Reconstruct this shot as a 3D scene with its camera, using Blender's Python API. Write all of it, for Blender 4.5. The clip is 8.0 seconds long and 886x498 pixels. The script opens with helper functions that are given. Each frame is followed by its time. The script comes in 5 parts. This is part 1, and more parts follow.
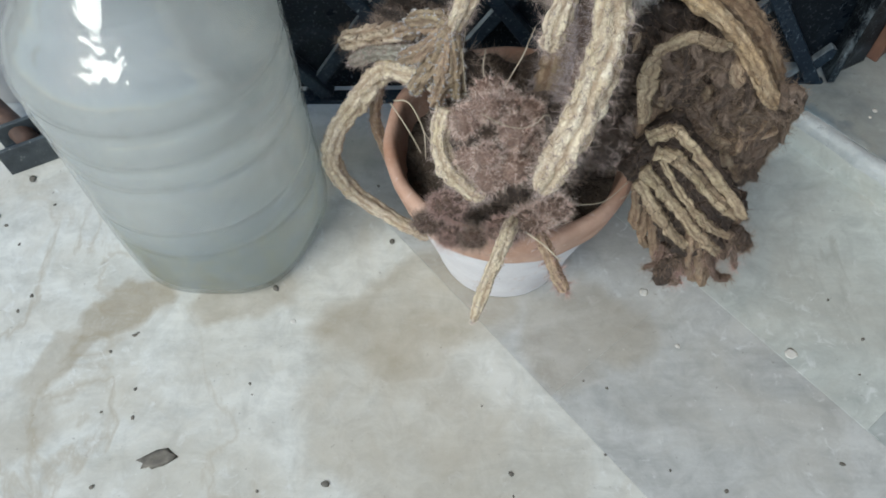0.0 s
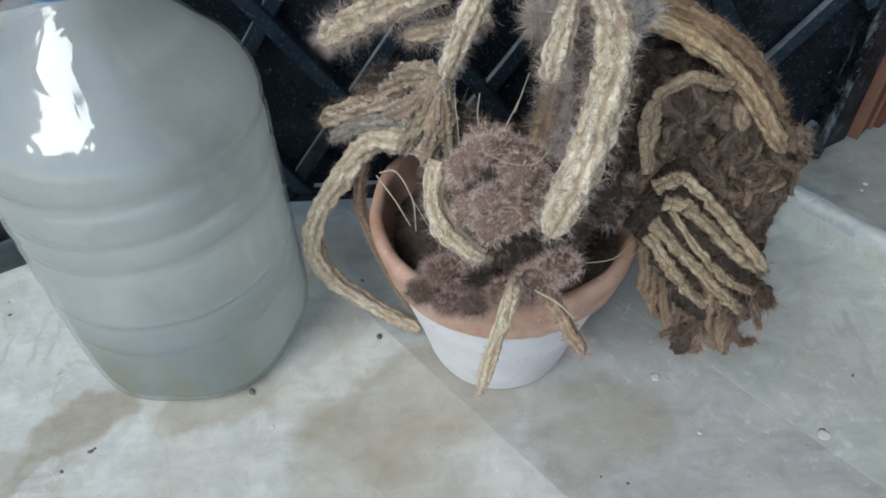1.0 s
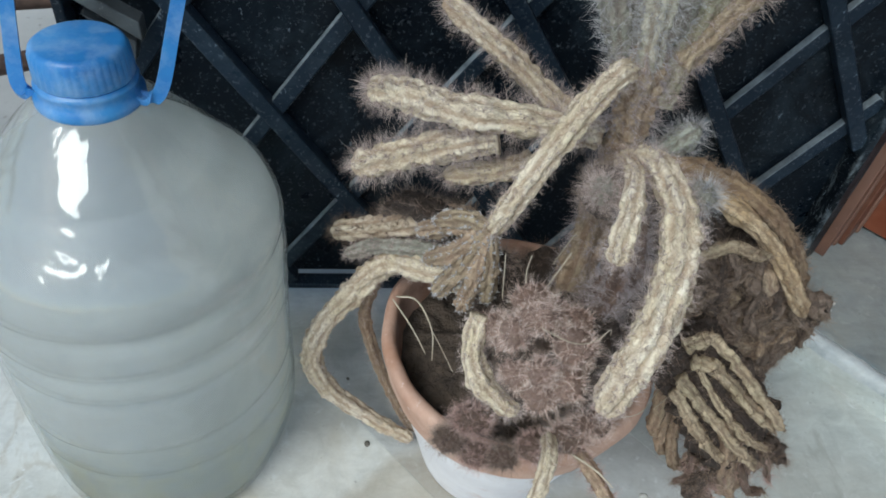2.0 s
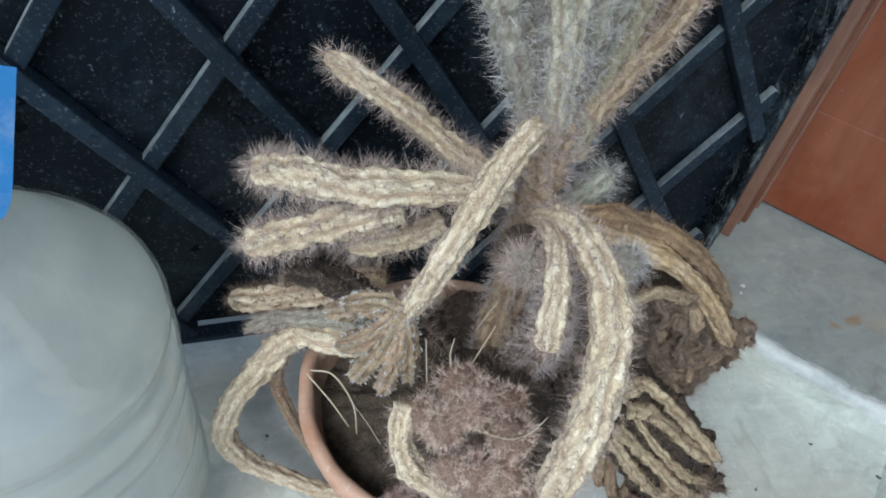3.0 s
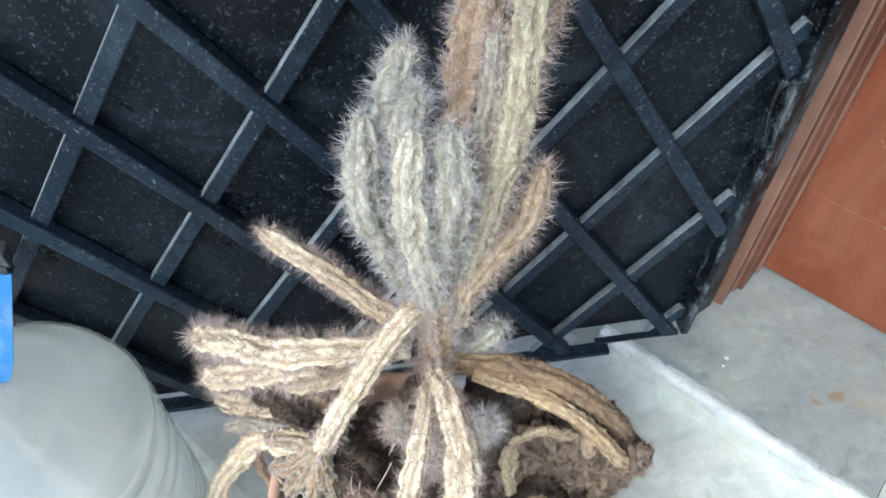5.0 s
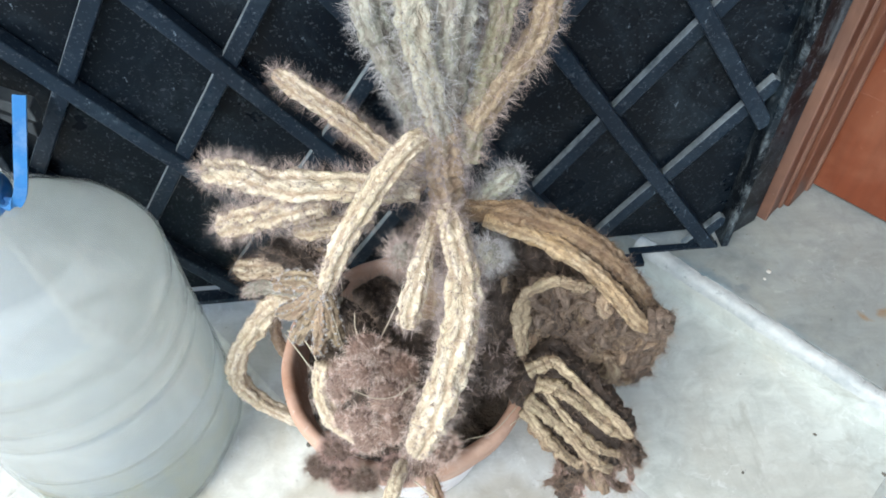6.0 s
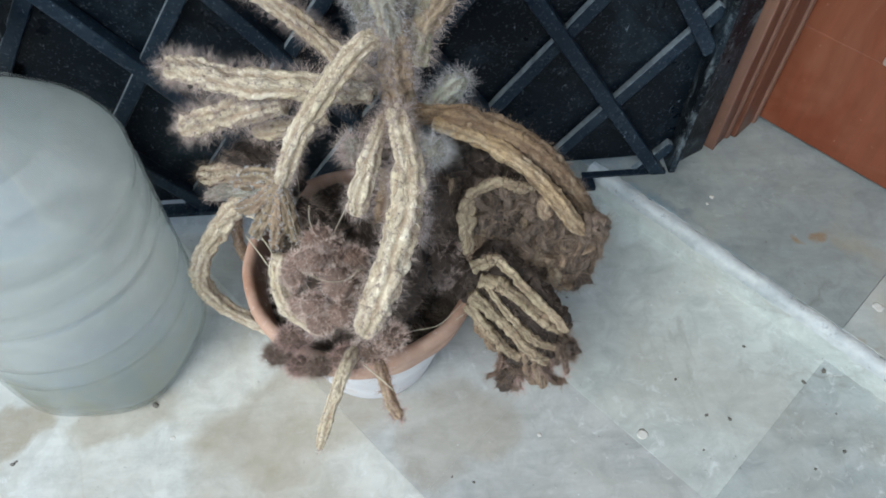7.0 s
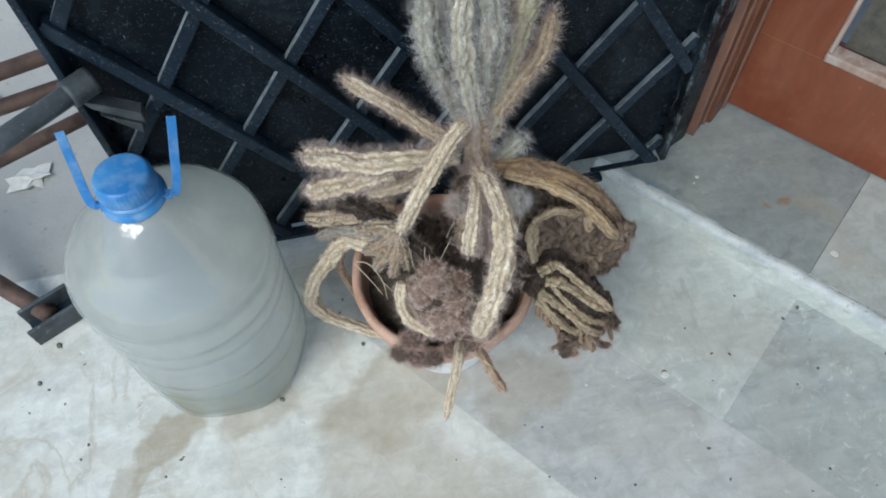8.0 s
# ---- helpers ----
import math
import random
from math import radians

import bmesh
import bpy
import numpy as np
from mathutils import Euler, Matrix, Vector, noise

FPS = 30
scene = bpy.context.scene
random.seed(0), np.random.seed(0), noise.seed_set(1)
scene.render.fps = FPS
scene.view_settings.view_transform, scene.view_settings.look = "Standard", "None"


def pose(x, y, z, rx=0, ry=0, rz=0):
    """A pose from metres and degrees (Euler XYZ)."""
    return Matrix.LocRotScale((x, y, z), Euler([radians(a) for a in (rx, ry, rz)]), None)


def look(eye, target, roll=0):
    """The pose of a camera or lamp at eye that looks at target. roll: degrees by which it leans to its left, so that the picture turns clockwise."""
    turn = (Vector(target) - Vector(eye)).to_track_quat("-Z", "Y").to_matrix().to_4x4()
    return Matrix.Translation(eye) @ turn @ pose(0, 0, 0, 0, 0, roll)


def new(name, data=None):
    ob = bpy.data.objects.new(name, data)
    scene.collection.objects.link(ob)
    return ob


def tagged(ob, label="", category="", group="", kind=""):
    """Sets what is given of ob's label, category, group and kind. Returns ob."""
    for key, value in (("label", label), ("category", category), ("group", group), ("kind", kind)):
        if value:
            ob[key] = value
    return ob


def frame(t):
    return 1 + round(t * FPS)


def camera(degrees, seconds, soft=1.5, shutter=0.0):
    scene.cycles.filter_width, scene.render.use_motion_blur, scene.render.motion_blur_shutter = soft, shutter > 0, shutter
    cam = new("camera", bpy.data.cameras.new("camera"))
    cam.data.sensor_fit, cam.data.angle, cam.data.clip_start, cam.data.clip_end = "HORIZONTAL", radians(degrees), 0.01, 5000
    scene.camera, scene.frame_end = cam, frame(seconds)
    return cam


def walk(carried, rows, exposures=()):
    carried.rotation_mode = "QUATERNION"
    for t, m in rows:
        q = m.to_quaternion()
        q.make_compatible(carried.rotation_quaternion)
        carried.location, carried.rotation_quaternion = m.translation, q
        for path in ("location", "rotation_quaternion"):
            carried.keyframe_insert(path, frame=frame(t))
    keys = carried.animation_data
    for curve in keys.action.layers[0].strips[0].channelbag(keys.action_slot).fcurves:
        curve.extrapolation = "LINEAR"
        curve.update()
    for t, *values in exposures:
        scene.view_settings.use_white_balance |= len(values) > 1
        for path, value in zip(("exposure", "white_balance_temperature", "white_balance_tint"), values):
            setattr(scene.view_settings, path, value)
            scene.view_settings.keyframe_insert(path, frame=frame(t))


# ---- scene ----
cam = camera(62.9, 8.0, soft=1.8)
PATH = [
    (0, (0.007, -0.027, 0.458), (-0.031, 1.049, -1.228), -2.1),
    (0.5, (0.013, -0.034, 0.425), (0.038, 1.341, -1.027), -2.3),
    (1, (-0.005, -0.036, 0.407), (0.037, 1.347, -1.037), -1.6),
    (1.5, (-0.04, -0.023, 0.408), (0.099, 1.364, -1.027), 3.4),
    (1.7, (-0.054, -0.009, 0.424), (0.126, 1.398, -0.985), 5.6),
    (2.8, (-0.062, 0.073, 0.453), (0.444, 1.392, -0.963), 10.6),
    (3, (-0.053, 0.075, 0.457), (0.461, 1.348, -0.997), 10.0),
    (3.5, (-0.025, 0.086, 0.498), (0.362, 1.339, -1.012), 5.6),
    (4, (0.003, 0.088, 0.544), (0.298, 1.369, -0.963), 3.9),
    (4.2, (0.01, 0.088, 0.561), (0.278, 1.346, -0.971), 3.3),
    (5.3, (0.048, 0.076, 0.565), (0.222, 1.355, -0.962), -0.9),
    (5.5, (0.05, 0.06, 0.542), (0.189, 1.331, -0.996), -2.2),
    (6, (0.056, 0.032, 0.509), (0.11, 1.301, -1.036), -3.0),
    (6.5, (0.066, 0.005, 0.487), (0.135, 1.158, -1.146), -0.6),
    (7, (0.066, -0.005, 0.512), (0.181, 1.149, -1.117), 0.8),
    (7.5, (0.05, -0.016, 0.613), (0.115, 1.154, -1.008), -2.5),
    (8, (-0.013, -0.032, 0.653), (0.17, 0.996, -1.052), -2.2),
]
EXPO = [(0, 0.3, 6750, 4), (0.5, 0.13, 6600, 5), (1.5, 0.2, 6450, 3), (2.8, 0.5, 6400, 2), (3.5, 0.68, 6180, 2), (4.2, 1.0, 6080, 2), (5.3, 1.4, 6600, 5), (5.5, 1.4, 6600, 5), (6, 1.2, 6700, 5), (6.5, 0.92, 6700, 5),
        (7, 0.55, 6450, 3), (7.5, 0.45, 6450, 3), (8, 0.45, 6450, 3)]
walk(cam, [(t, look(eye, target, roll)) for t, eye, target, roll in PATH], EXPO)

# ---------------------------------------------------------------- light
world = bpy.data.worlds.new("world")
scene.world = world
world.use_nodes = True
wn = world.node_tree.nodes
sky = wn.new("ShaderNodeTexSky")
sky.sky_type = "NISHITA"
sky.sun_disc = False
sky.sun_elevation = radians(48)
sky.sun_rotation = radians(228)
sky.dust_density = 1.0
wn["Background"].inputs["Strength"].default_value = 0.14
world.node_tree.links.new(sky.outputs[0], wn["Background"].inputs["Color"])
sun_data = bpy.data.lights.new("sun", "SUN")
sun_data.energy = 1.9
sun_data.angle = radians(34)
sun_data.color = (0.97, 0.99, 1.0)
sun = new("sun", sun_data)
sun.matrix_world = look((-1.6, -1.8, 3.2), (0, 0.2, 0))


# ---------------------------------------------------------------- materials
class Mat:
    """A small node-material builder."""

    def __init__(self, name, rough=0.6, metal=0.0, spec=0.5):
        self.m = bpy.data.materials.new(name)
        self.m.use_nodes = True
        self.n = self.m.node_tree.nodes
        self.l = self.m.node_tree.links
        self.b = self.n["Principled BSDF"]
        self.b.inputs["Roughness"].default_value = rough
        self.b.inputs["Metallic"].default_value = metal
        self.b.inputs["Specular IOR Level"].default_value = spec
        self.tc = self.n.new("ShaderNodeTexCoord")
        self.bumps = None

    def put(self, value, socket):
        if isinstance(value, bpy.types.NodeSocket):
            self.l.new(value, socket)
        elif isinstance(value, (tuple, list)):
            socket.default_value = (*value, 1.0) if len(value) == 3 and socket.type == "RGBA" else value
        else:
            socket.default_value = value

    def coords(self, scale=(1, 1, 1), turn=(0, 0, 0), move=(0, 0, 0)):
        mp = self.n.new("ShaderNodeMapping")
        self.l.new(self.tc.outputs["Object"], mp.inputs["Vector"])
        mp.inputs["Scale"].default_value = scale
        mp.inputs["Rotation"].default_value = turn
        mp.inputs["Location"].default_value = move
        return mp.outputs[0]

    def noise(self, scale, detail=4.0, rough=0.55, warp=0.0, vec=None, out=0):
        t = self.n.new("ShaderNodeTexNoise")
        t.inputs["Scale"].default_value = scale
        t.inputs["Detail"].default_value = detail
        t.inputs["Roughness"].default_value = rough
        t.inputs["Distortion"].default_value = warp
        self.l.new(vec or self.tc.outputs["Object"], t.inputs["Vector"])
        return t.outputs[out]

    def voronoi(self, scale, feature="F1", vec=None, rand=1.0):
        t = self.n.new("ShaderNodeTexVoronoi")
        t.feature = feature
        t.inputs["Scale"].default_value = scale
        t.inputs["Randomness"].default_value = rand
        self.l.new(vec or self.tc.outputs["Object"], t.inputs["Vector"])
        return t.outputs["Distance"]

    def ramp(self, fac, stops):
        r = self.n.new("ShaderNodeValToRGB")
        e = r.color_ramp.elements
        while len(e) < len(stops):
            e.new(0.5)
        for k, (p, c) in zip(e, stops):
            k.position = p
            k.color = (c, c, c, 1) if isinstance(c, (int, float)) else (*c, 1)
        self.l.new(fac, r.inputs[0])
        return r.outputs[0]

    def mix(self, fac, a, b, mode="MIX"):
        x = self.n.new("ShaderNodeMix")
        x.data_type = "RGBA"
        x.blend_type = mode
        self.put(fac, x.inputs["Factor"])
        self.put(a, x.inputs[6])
        self.put(b, x.inputs[7])
        return x.outputs[2]

    def math(self, op, a, b=0.0, c=0.0, clamp=False):
        x = self.n.new("ShaderNodeMath")
        x.operation = op
        x.use_clamp = clamp
        for v, s_ in zip((a, b, c), x.inputs):
            self.put(v, s_)
        return x.outputs[0]

    def attr(self, name):
        a = self.n.new("ShaderNodeAttribute")
        a.attribute_name = name
        return a.outputs["Fac"]

    def island(self):
        g = self.n.new("ShaderNodeNewGeometry")
        return g.outputs["Random Per Island"]

    def random(self):
        g = self.n.new("ShaderNodeObjectInfo")
        return g.outputs["Random"]

    def color(self, c):
        self.put(c, self.b.inputs["Base Color"])
        return self

    def rough(self, r):
        self.put(r, self.b.inputs["Roughness"])
        return self

    def bump(self, height, strength=0.3, dist=0.001):
        x = self.n.new("ShaderNodeBump")
        x.inputs["Strength"].default_value = strength
        x.inputs["Distance"].default_value = dist
        self.l.new(height, x.inputs["Height"])
        if self.bumps:
            self.l.new(self.bumps, x.inputs["Normal"])
        self.bumps = x.outputs[0]
        self.l.new(self.bumps, self.b.inputs["Normal"])
        return self


def marble(name, pale, dark, vein, stains=(), tan=(0.45, 0.43, 0.38), marks=(), rings=(), scuff=1.0):
    m = Mat(name, 0.38)
    along = m.coords((0.45, 1.5, 1), (0, 0, radians(50)))
    big = m.ramp(m.noise(8, 7, 0.62, 1.4, along), [(0.36, dark), (0.6, pale)])
    cloud = m.ramp(m.noise(30, 7, 0.7, 0.8, along), [(0.38, 0.0), (0.66, 1.0)])
    c = m.mix(m.math("MULTIPLY", cloud, 0.55), big, tuple(min(1, 1.22 * k) for k in pale))
    smudge = m.ramp(m.noise(48, 6, 0.7, 0.6), [(0.42, 0.0), (0.7, 0.5)])
    c = m.mix(smudge, c, tuple(0.62 * k for k in dark))
    c = m.mix(m.ramp(m.noise(11, 6, 0.65, 0.8), [(0.42, 0.0), (0.7, 0.6)]), c, tan)
    # thin wandering veins
    v = m.math("ABSOLUTE", m.math("SUBTRACT", m.noise(7, 8, 0.55, 1.6, m.coords((1, 0.55, 1), (0, 0, 0.6))), 0.5))
    vm = m.ramp(v, [(0.0, 1.0), (0.006, 0.7), (0.026, 0.0)])
    vm = m.math("MULTIPLY", vm, m.ramp(m.noise(3.0, 3), [(0.46, 0.0), (0.6, 0.6)]))
    c = m.mix(vm, c, vein)
    # grime flecks
    d = m.ramp(m.noise(170, 3, 0.7), [(0.67, 0.0), (0.75, 0.55)])
    c = m.mix(d, c, (0.13, 0.12, 0.1))
    # pale scuffs
    w = m.math("MULTIPLY", m.ramp(m.noise(85, 4, 0.7, 0.8), [(0.57, 0.0), (0.7, 0.5)]), m.ramp(m.noise(9, 3), [(0.4, 0.0), (0.56, 1.0)]))
    w = m.math("MAXIMUM", w, m.ramp(m.noise(210, 2, 0.5), [(0.74, 0.0), (0.8, 0.7)]))
    c = m.mix(m.math("MULTIPLY", w, scuff), c, (0.78, 0.8, 0.8))
    def blob(x, y, rx, ry, turn, stops, wob=0.07, sc_=18):
        nz = m.n.new("ShaderNodeTexNoise")
        nz.inputs["Scale"].default_value = sc_
        nz.inputs["Detail"].default_value = 7
        m.l.new(m.tc.outputs["Object"], nz.inputs["Vector"])
        sc = m.n.new("ShaderNodeVectorMath")
        sc.operation = "MULTIPLY_ADD"
        sc.inputs[1].default_value = (wob, wob, 0)
        sc.inputs[2].default_value = (-0.5 * wob - x, -0.5 * wob - y, 0)
        m.l.new(nz.outputs["Color"], sc.inputs[0])
        off = m.n.new("ShaderNodeVectorMath")
        off.operation = "ADD"
        m.l.new(m.coords(), off.inputs[0])
        m.l.new(sc.outputs[0], off.inputs[1])
        flat = m.n.new("ShaderNodeVectorMath")
        flat.operation = "MULTIPLY"
        flat.inputs[1].default_value = (1, 1, 0)
        m.l.new(off.outputs[0], flat.inputs[0])
        sp = m.n.new("ShaderNodeMapping")
        sp.vector_type = "TEXTURE"
        sp.inputs["Rotation"].default_value = (0, 0, radians(turn))
        sp.inputs["Scale"].default_value = (rx, ry, 1)
        m.l.new(flat.outputs[0], sp.inputs["Vector"])
        ln = m.n.new("ShaderNodeVectorMath")
        ln.operation = "LENGTH"
        m.l.new(sp.outputs[0], ln.inputs[0])
        return m.ramp(ln.outputs["Value"], stops)

    wet = None
    for x, y, rx, ry, turn, strength in stains:
        e = blob(x, y, rx, ry, turn, [(0.0, 0.62 * strength), (0.5, 0.75 * strength), (0.74, 0.74 * strength), (1.0, 0.0)])
        wet = e if wet is None else m.math("MAXIMUM", wet, e)
    for x, y, rx, ry, turn, strength, hue, wob in marks:
        e = m.math("MULTIPLY", blob(x, y, rx, ry, turn, [(0.0, strength), (0.5, 0.8 * strength), (1.0, 0.0)], wob, 60), m.ramp(m.noise(70, 5, 0.7), [(0.3, 0.2), (0.6, 1.0)]))
        c = m.mix(e, c, hue)
    for x, y, r in rings:
        e = m.math("MULTIPLY", blob(x, y, r, r, 0, [(0.55, 0.0), (0.7, 0.6), (0.9, 0.6), (1.0, 0.0)], 0.004, 90), m.ramp(m.noise(200, 4, 0.7), [(0.3, 0.2), (0.6, 1.0)]))
        c = m.mix(e, c, (0.66, 0.65, 0.6))
    if wet is not None:
        wet = m.math("MULTIPLY", wet, m.ramp(m.noise(32, 5, 0.6), [(0.25, 0.55), (0.65, 1.0)]))
        c = m.mix(wet, c, (0.28, 0.215, 0.125))
    m.color(c)
    m.rough(m.ramp(m.noise(40, 4), [(0.3, 0.3), (0.7, 0.52)]))
    m.bump(m.noise(60, 5, 0.6), 0.25, 0.0015)
    m.bump(m.noise(400, 2), 0.1, 0.0004)
    return m.m


STAINS = [
    (-0.235, 0.222, 0.036, 0.022, 35, 0.85), (-0.265, 0.188, 0.045, 0.02, 50, 0.6), (-0.15, 0.226, 0.046, 0.026, 10, 0.7),
    (-0.015, 0.215, 0.085, 0.05, 20, 0.75), (-0.03, 0.13, 0.085, 0.07, -30, 0.5), (0.09, 0.2, 0.05, 0.045, 0, 0.5),
    (-0.29, 0.12, 0.05, 0.02, 60, 0.35), (0.05, 0.1, 0.05, 0.045, 30, 0.3),
]
M_TILE_PALE = marble("marble_pale", (0.66, 0.665, 0.63), (0.53, 0.535, 0.5), (0.42, 0.37, 0.29), STAINS, (0.5, 0.46, 0.38), (), ((0.0, 0.198, 0.0095),))
M_TILE_BLUE = marble("marble_grey_blue", (0.52, 0.53, 0.52), (0.39, 0.39, 0.38), (0.55, 0.56, 0.55), STAINS)
M_TILE_GREY = marble("marble_grey_green", (0.54, 0.57, 0.54), (0.44, 0.47, 0.45), (0.34, 0.34, 0.31), ())
M_TILE_DEEP = marble("marble_deep_grey", (0.42, 0.45, 0.44), (0.31, 0.34, 0.34), (0.22, 0.21, 0.18), ())
M_TILE_MIXED = marble("marble_scuffed", (0.52, 0.53, 0.52), (0.37, 0.38, 0.375), (0.6, 0.6, 0.58), STAINS)
M_SLAB = marble("marble_slab", (0.28, 0.305, 0.3), (0.21, 0.235, 0.235), (0.16, 0.16, 0.14), (), (0.35, 0.35, 0.3), ((0.302, 0.358, 0.03, 0.007, -50, 0.7, (0.13, 0.17, 0.2), 0.03), (0.32, 0.38, 0.03, 0.014, -50, 0.5, (0.14, 0.16, 0.16), 0.03), (0.411, 0.321, 0.0075, 0.005, 20, 1.0, (0.26, 0.14, 0.045), 0.018), (0.393, 0.322, 0.008, 0.0035, -40, 0.85, (0.28, 0.16, 0.06), 0.018), (0.425, 0.318, 0.02, 0.008, -60, 0.35, (0.33, 0.24, 0.12), 0.02),
                 (0.45, 0.3, 0.045, 0.012, -55, 0.4, (0.33, 0.27, 0.17), 0.03), (0.28, 0.372, 0.035, 0.014, -48, 0.9, (0.14, 0.22, 0.27), 0.02), (0.34, 0.3, 0.06, 0.008, -50, 0.6, (0.2, 0.26, 0.29), 0.02),
                 (0.3, 0.345, 0.03, 0.012, -48, 0.5, (0.55, 0.6, 0.62), 0.02)), (), 0.3)

M_SLAB_PALE = marble("marble_slab_pale", (0.44, 0.46, 0.44), (0.34, 0.36, 0.35), (0.3, 0.24, 0.16), (), (0.42, 0.38, 0.3), (), (), 0.4)


def concrete():
    m = Mat("grey_concrete", 0.85)
    c = m.ramp(m.noise(6, 6, 0.6), [(0.3, (0.33, 0.325, 0.31)), (0.7, (0.46, 0.45, 0.425))])
    c = m.mix(m.ramp(m.noise(90, 4, 0.7), [(0.62, 0.0), (0.72, 0.6)]), c, (0.16, 0.15, 0.13))
    m.color(c)
    m.bump(m.noise(120, 5), 0.4, 0.002)
    return m.m


M_CONCRETE = concrete()


def nosing():
    m = Mat("worn_white_nosing", 0.55)
    c = m.ramp(m.noise(30, 6, 0.65), [(0.3, (0.33, 0.36, 0.375)), (0.62, (0.58, 0.6, 0.595))])
    c = m.mix(m.ramp(m.noise(110, 5, 0.7), [(0.6, 0.0), (0.68, 0.7)]), c, (0.2, 0.22, 0.23))
    m.color(c)
    m.bump(m.noise(140, 5, 0.65), 0.6, 0.003)
    return m.m


M_NOSE = nosing()


def black_paint(name, dust, lift=1.0, smear=0.0):
    m = Mat(name, 0.5, 0.0, 0.13)
    c = m.ramp(m.noise(9, 5, 0.6), [(0.3, (0.003 * lift, 0.0048 * lift, 0.0075 * lift)), (0.7, (0.007 * lift, 0.012 * lift, 0.019 * lift))])
    sp = m.ramp(m.noise(260, 3, 0.8, 0.0, m.coords((1, 1, 0.5))), [(0.655, 0.0), (0.72, 0.55)])
    c = m.mix(m.math("MULTIPLY", sp, dust, clamp=True), c, (0.3, 0.37, 0.43))
    gr = m.math("MULTIPLY", m.ramp(m.noise(480, 2, 0.6), [(0.6, 0.0), (0.7, 0.25)]), dust, clamp=True)
    c = m.mix(gr, c, (0.2, 0.23, 0.26))
    sm = m.math("MULTIPLY", m.ramp(m.noise(14, 7, 0.72, 1.2), [(0.5, 0.0), (0.75, 0.3)]), dust, clamp=True)
    c = m.mix(sm, c, (0.075, 0.11, 0.14))
    if smear:
        c = m.mix(m.math("MULTIPLY", m.ramp(m.noise(34, 7, 0.75, 1.6, m.coords((1, 1, 0.45))), [(0.53, 0.0), (0.7, 1.0)]), smear), c, (0.34, 0.4, 0.43))
    m.color(c)
    m.rough(m.ramp(m.noise(30, 4), [(0.3, 0.24), (0.7, 0.42)]))
    m.bump(m.noise(60, 4), 0.1, 0.001)
    m.bump(m.noise(330, 3), 0.25, 0.0004)
    return m.m


M_SHEET = black_paint("black_sheet_paint", 0.8, 0.8)
M_BAR = black_paint("black_bar_paint", 1.1, 2.5)
M_PIER = black_paint("black_pier_paint", 1.6, 0.5, 0.45)


# bar tops: dust, with the highlight of the upper-left light painted into the colour
def bar_top():
    m = Mat("dusty_lit_bar_edge", 0.6)
    c = m.ramp(m.noise(70, 6, 0.7), [(0.3, (0.05, 0.065, 0.078)), (0.68, (0.24, 0.28, 0.31))])
    m.color(c)
    m.bump(m.noise(200, 4), 0.3, 0.0005)
    return m.m


M_DUSTY_LIT = bar_top()


def wood(name, a, b, rough=0.42):
    m = Mat(name, rough)
    g = m.noise(14, 6, 0.6, 0.6, m.coords((6, 6, 0.7)))
    c = m.ramp(g, [(0.3, a), (0.7, b)])
    c = m.mix(m.ramp(m.noise(7, 5, 0.6, 1.0), [(0.45, 0.0), (0.75, 0.35)]), c, (0.42, 0.21, 0.13))
    c = m.mix(m.ramp(m.noise(120, 4, 0.7), [(0.68, 0.0), (0.76, 0.6)]), c, (0.5, 0.36, 0.28))
    m.color(c)
    m.bump(g, 0.15, 0.0008)
    m.bump(m.noise(230, 3), 0.12, 0.0003)
    return m.m


M_DOOR = wood("orange_brown_door", (0.15, 0.034, 0.012), (0.2, 0.047, 0.017))
M_JAMB = wood("brown_frame_paint", (0.085, 0.028, 0.014), (0.125, 0.042, 0.024))
M_JAMB_EDGE = wood("worn_frame_edge", (0.13, 0.06, 0.04), (0.21, 0.115, 0.085), 0.55)
M_BEAD = wood("pale_glazing_bead", (0.26, 0.14, 0.1), (0.5, 0.46, 0.42), 0.5)


def simple(name, a, b, scale=40, rough=0.6, metal=0.0, bump=0.3, dist=0.001, fleck=None):
    m = Mat(name, rough, metal)
    c = m.ramp(m.noise(scale, 6, 0.62), [(0.3, a), (0.7, b)])
    if fleck:
        c = m.mix(m.ramp(m.noise(scale * 5, 4, 0.7), [(0.62, 0.0), (0.7, 0.8)]), c, fleck)
    m.color(c)
    m.bump(m.noise(scale * 3, 4), bump, dist)
    return m.m


M_GLASSY = simple("ribbed_obscure_glass", (0.06, 0.055, 0.047), (0.13, 0.12, 0.1), 60, 0.25)
M_RUST = simple("rusty_iron", (0.05, 0.03, 0.025), (0.14, 0.085, 0.065), 60, 0.7, 0.2, 0.5, 0.001, (0.2, 0.11, 0.07))
M_IRON = simple("grey_painted_iron", (0.03, 0.036, 0.042), (0.085, 0.1, 0.11), 50, 0.55, 0.1, 0.4, 0.001, (0.3, 0.3, 0.29))
M_CLAY_RIM = simple("terracotta", (0.41, 0.22, 0.145), (0.62, 0.42, 0.33), 30, 0.88, 0, 0.8, 0.0018, (0.68, 0.54, 0.47))
M_SOIL = simple("dark_soil", (0.04, 0.03, 0.024), (0.12, 0.09, 0.068), 90, 0.95, 0, 1.0, 0.004, (0.16, 0.11, 0.08))
M_STONE = simple("pale_stone_chip", (0.55, 0.53, 0.49), (0.72, 0.7, 0.66), 80, 0.8)
M_GRIT = simple("dark_grit", (0.09, 0.085, 0.075), (0.22, 0.2, 0.17), 120, 0.9)
M_PLASTER = simple("pale_plaster_wall", (0.5, 0.49, 0.46), (0.6, 0.58, 0.55), 4, 0.9)
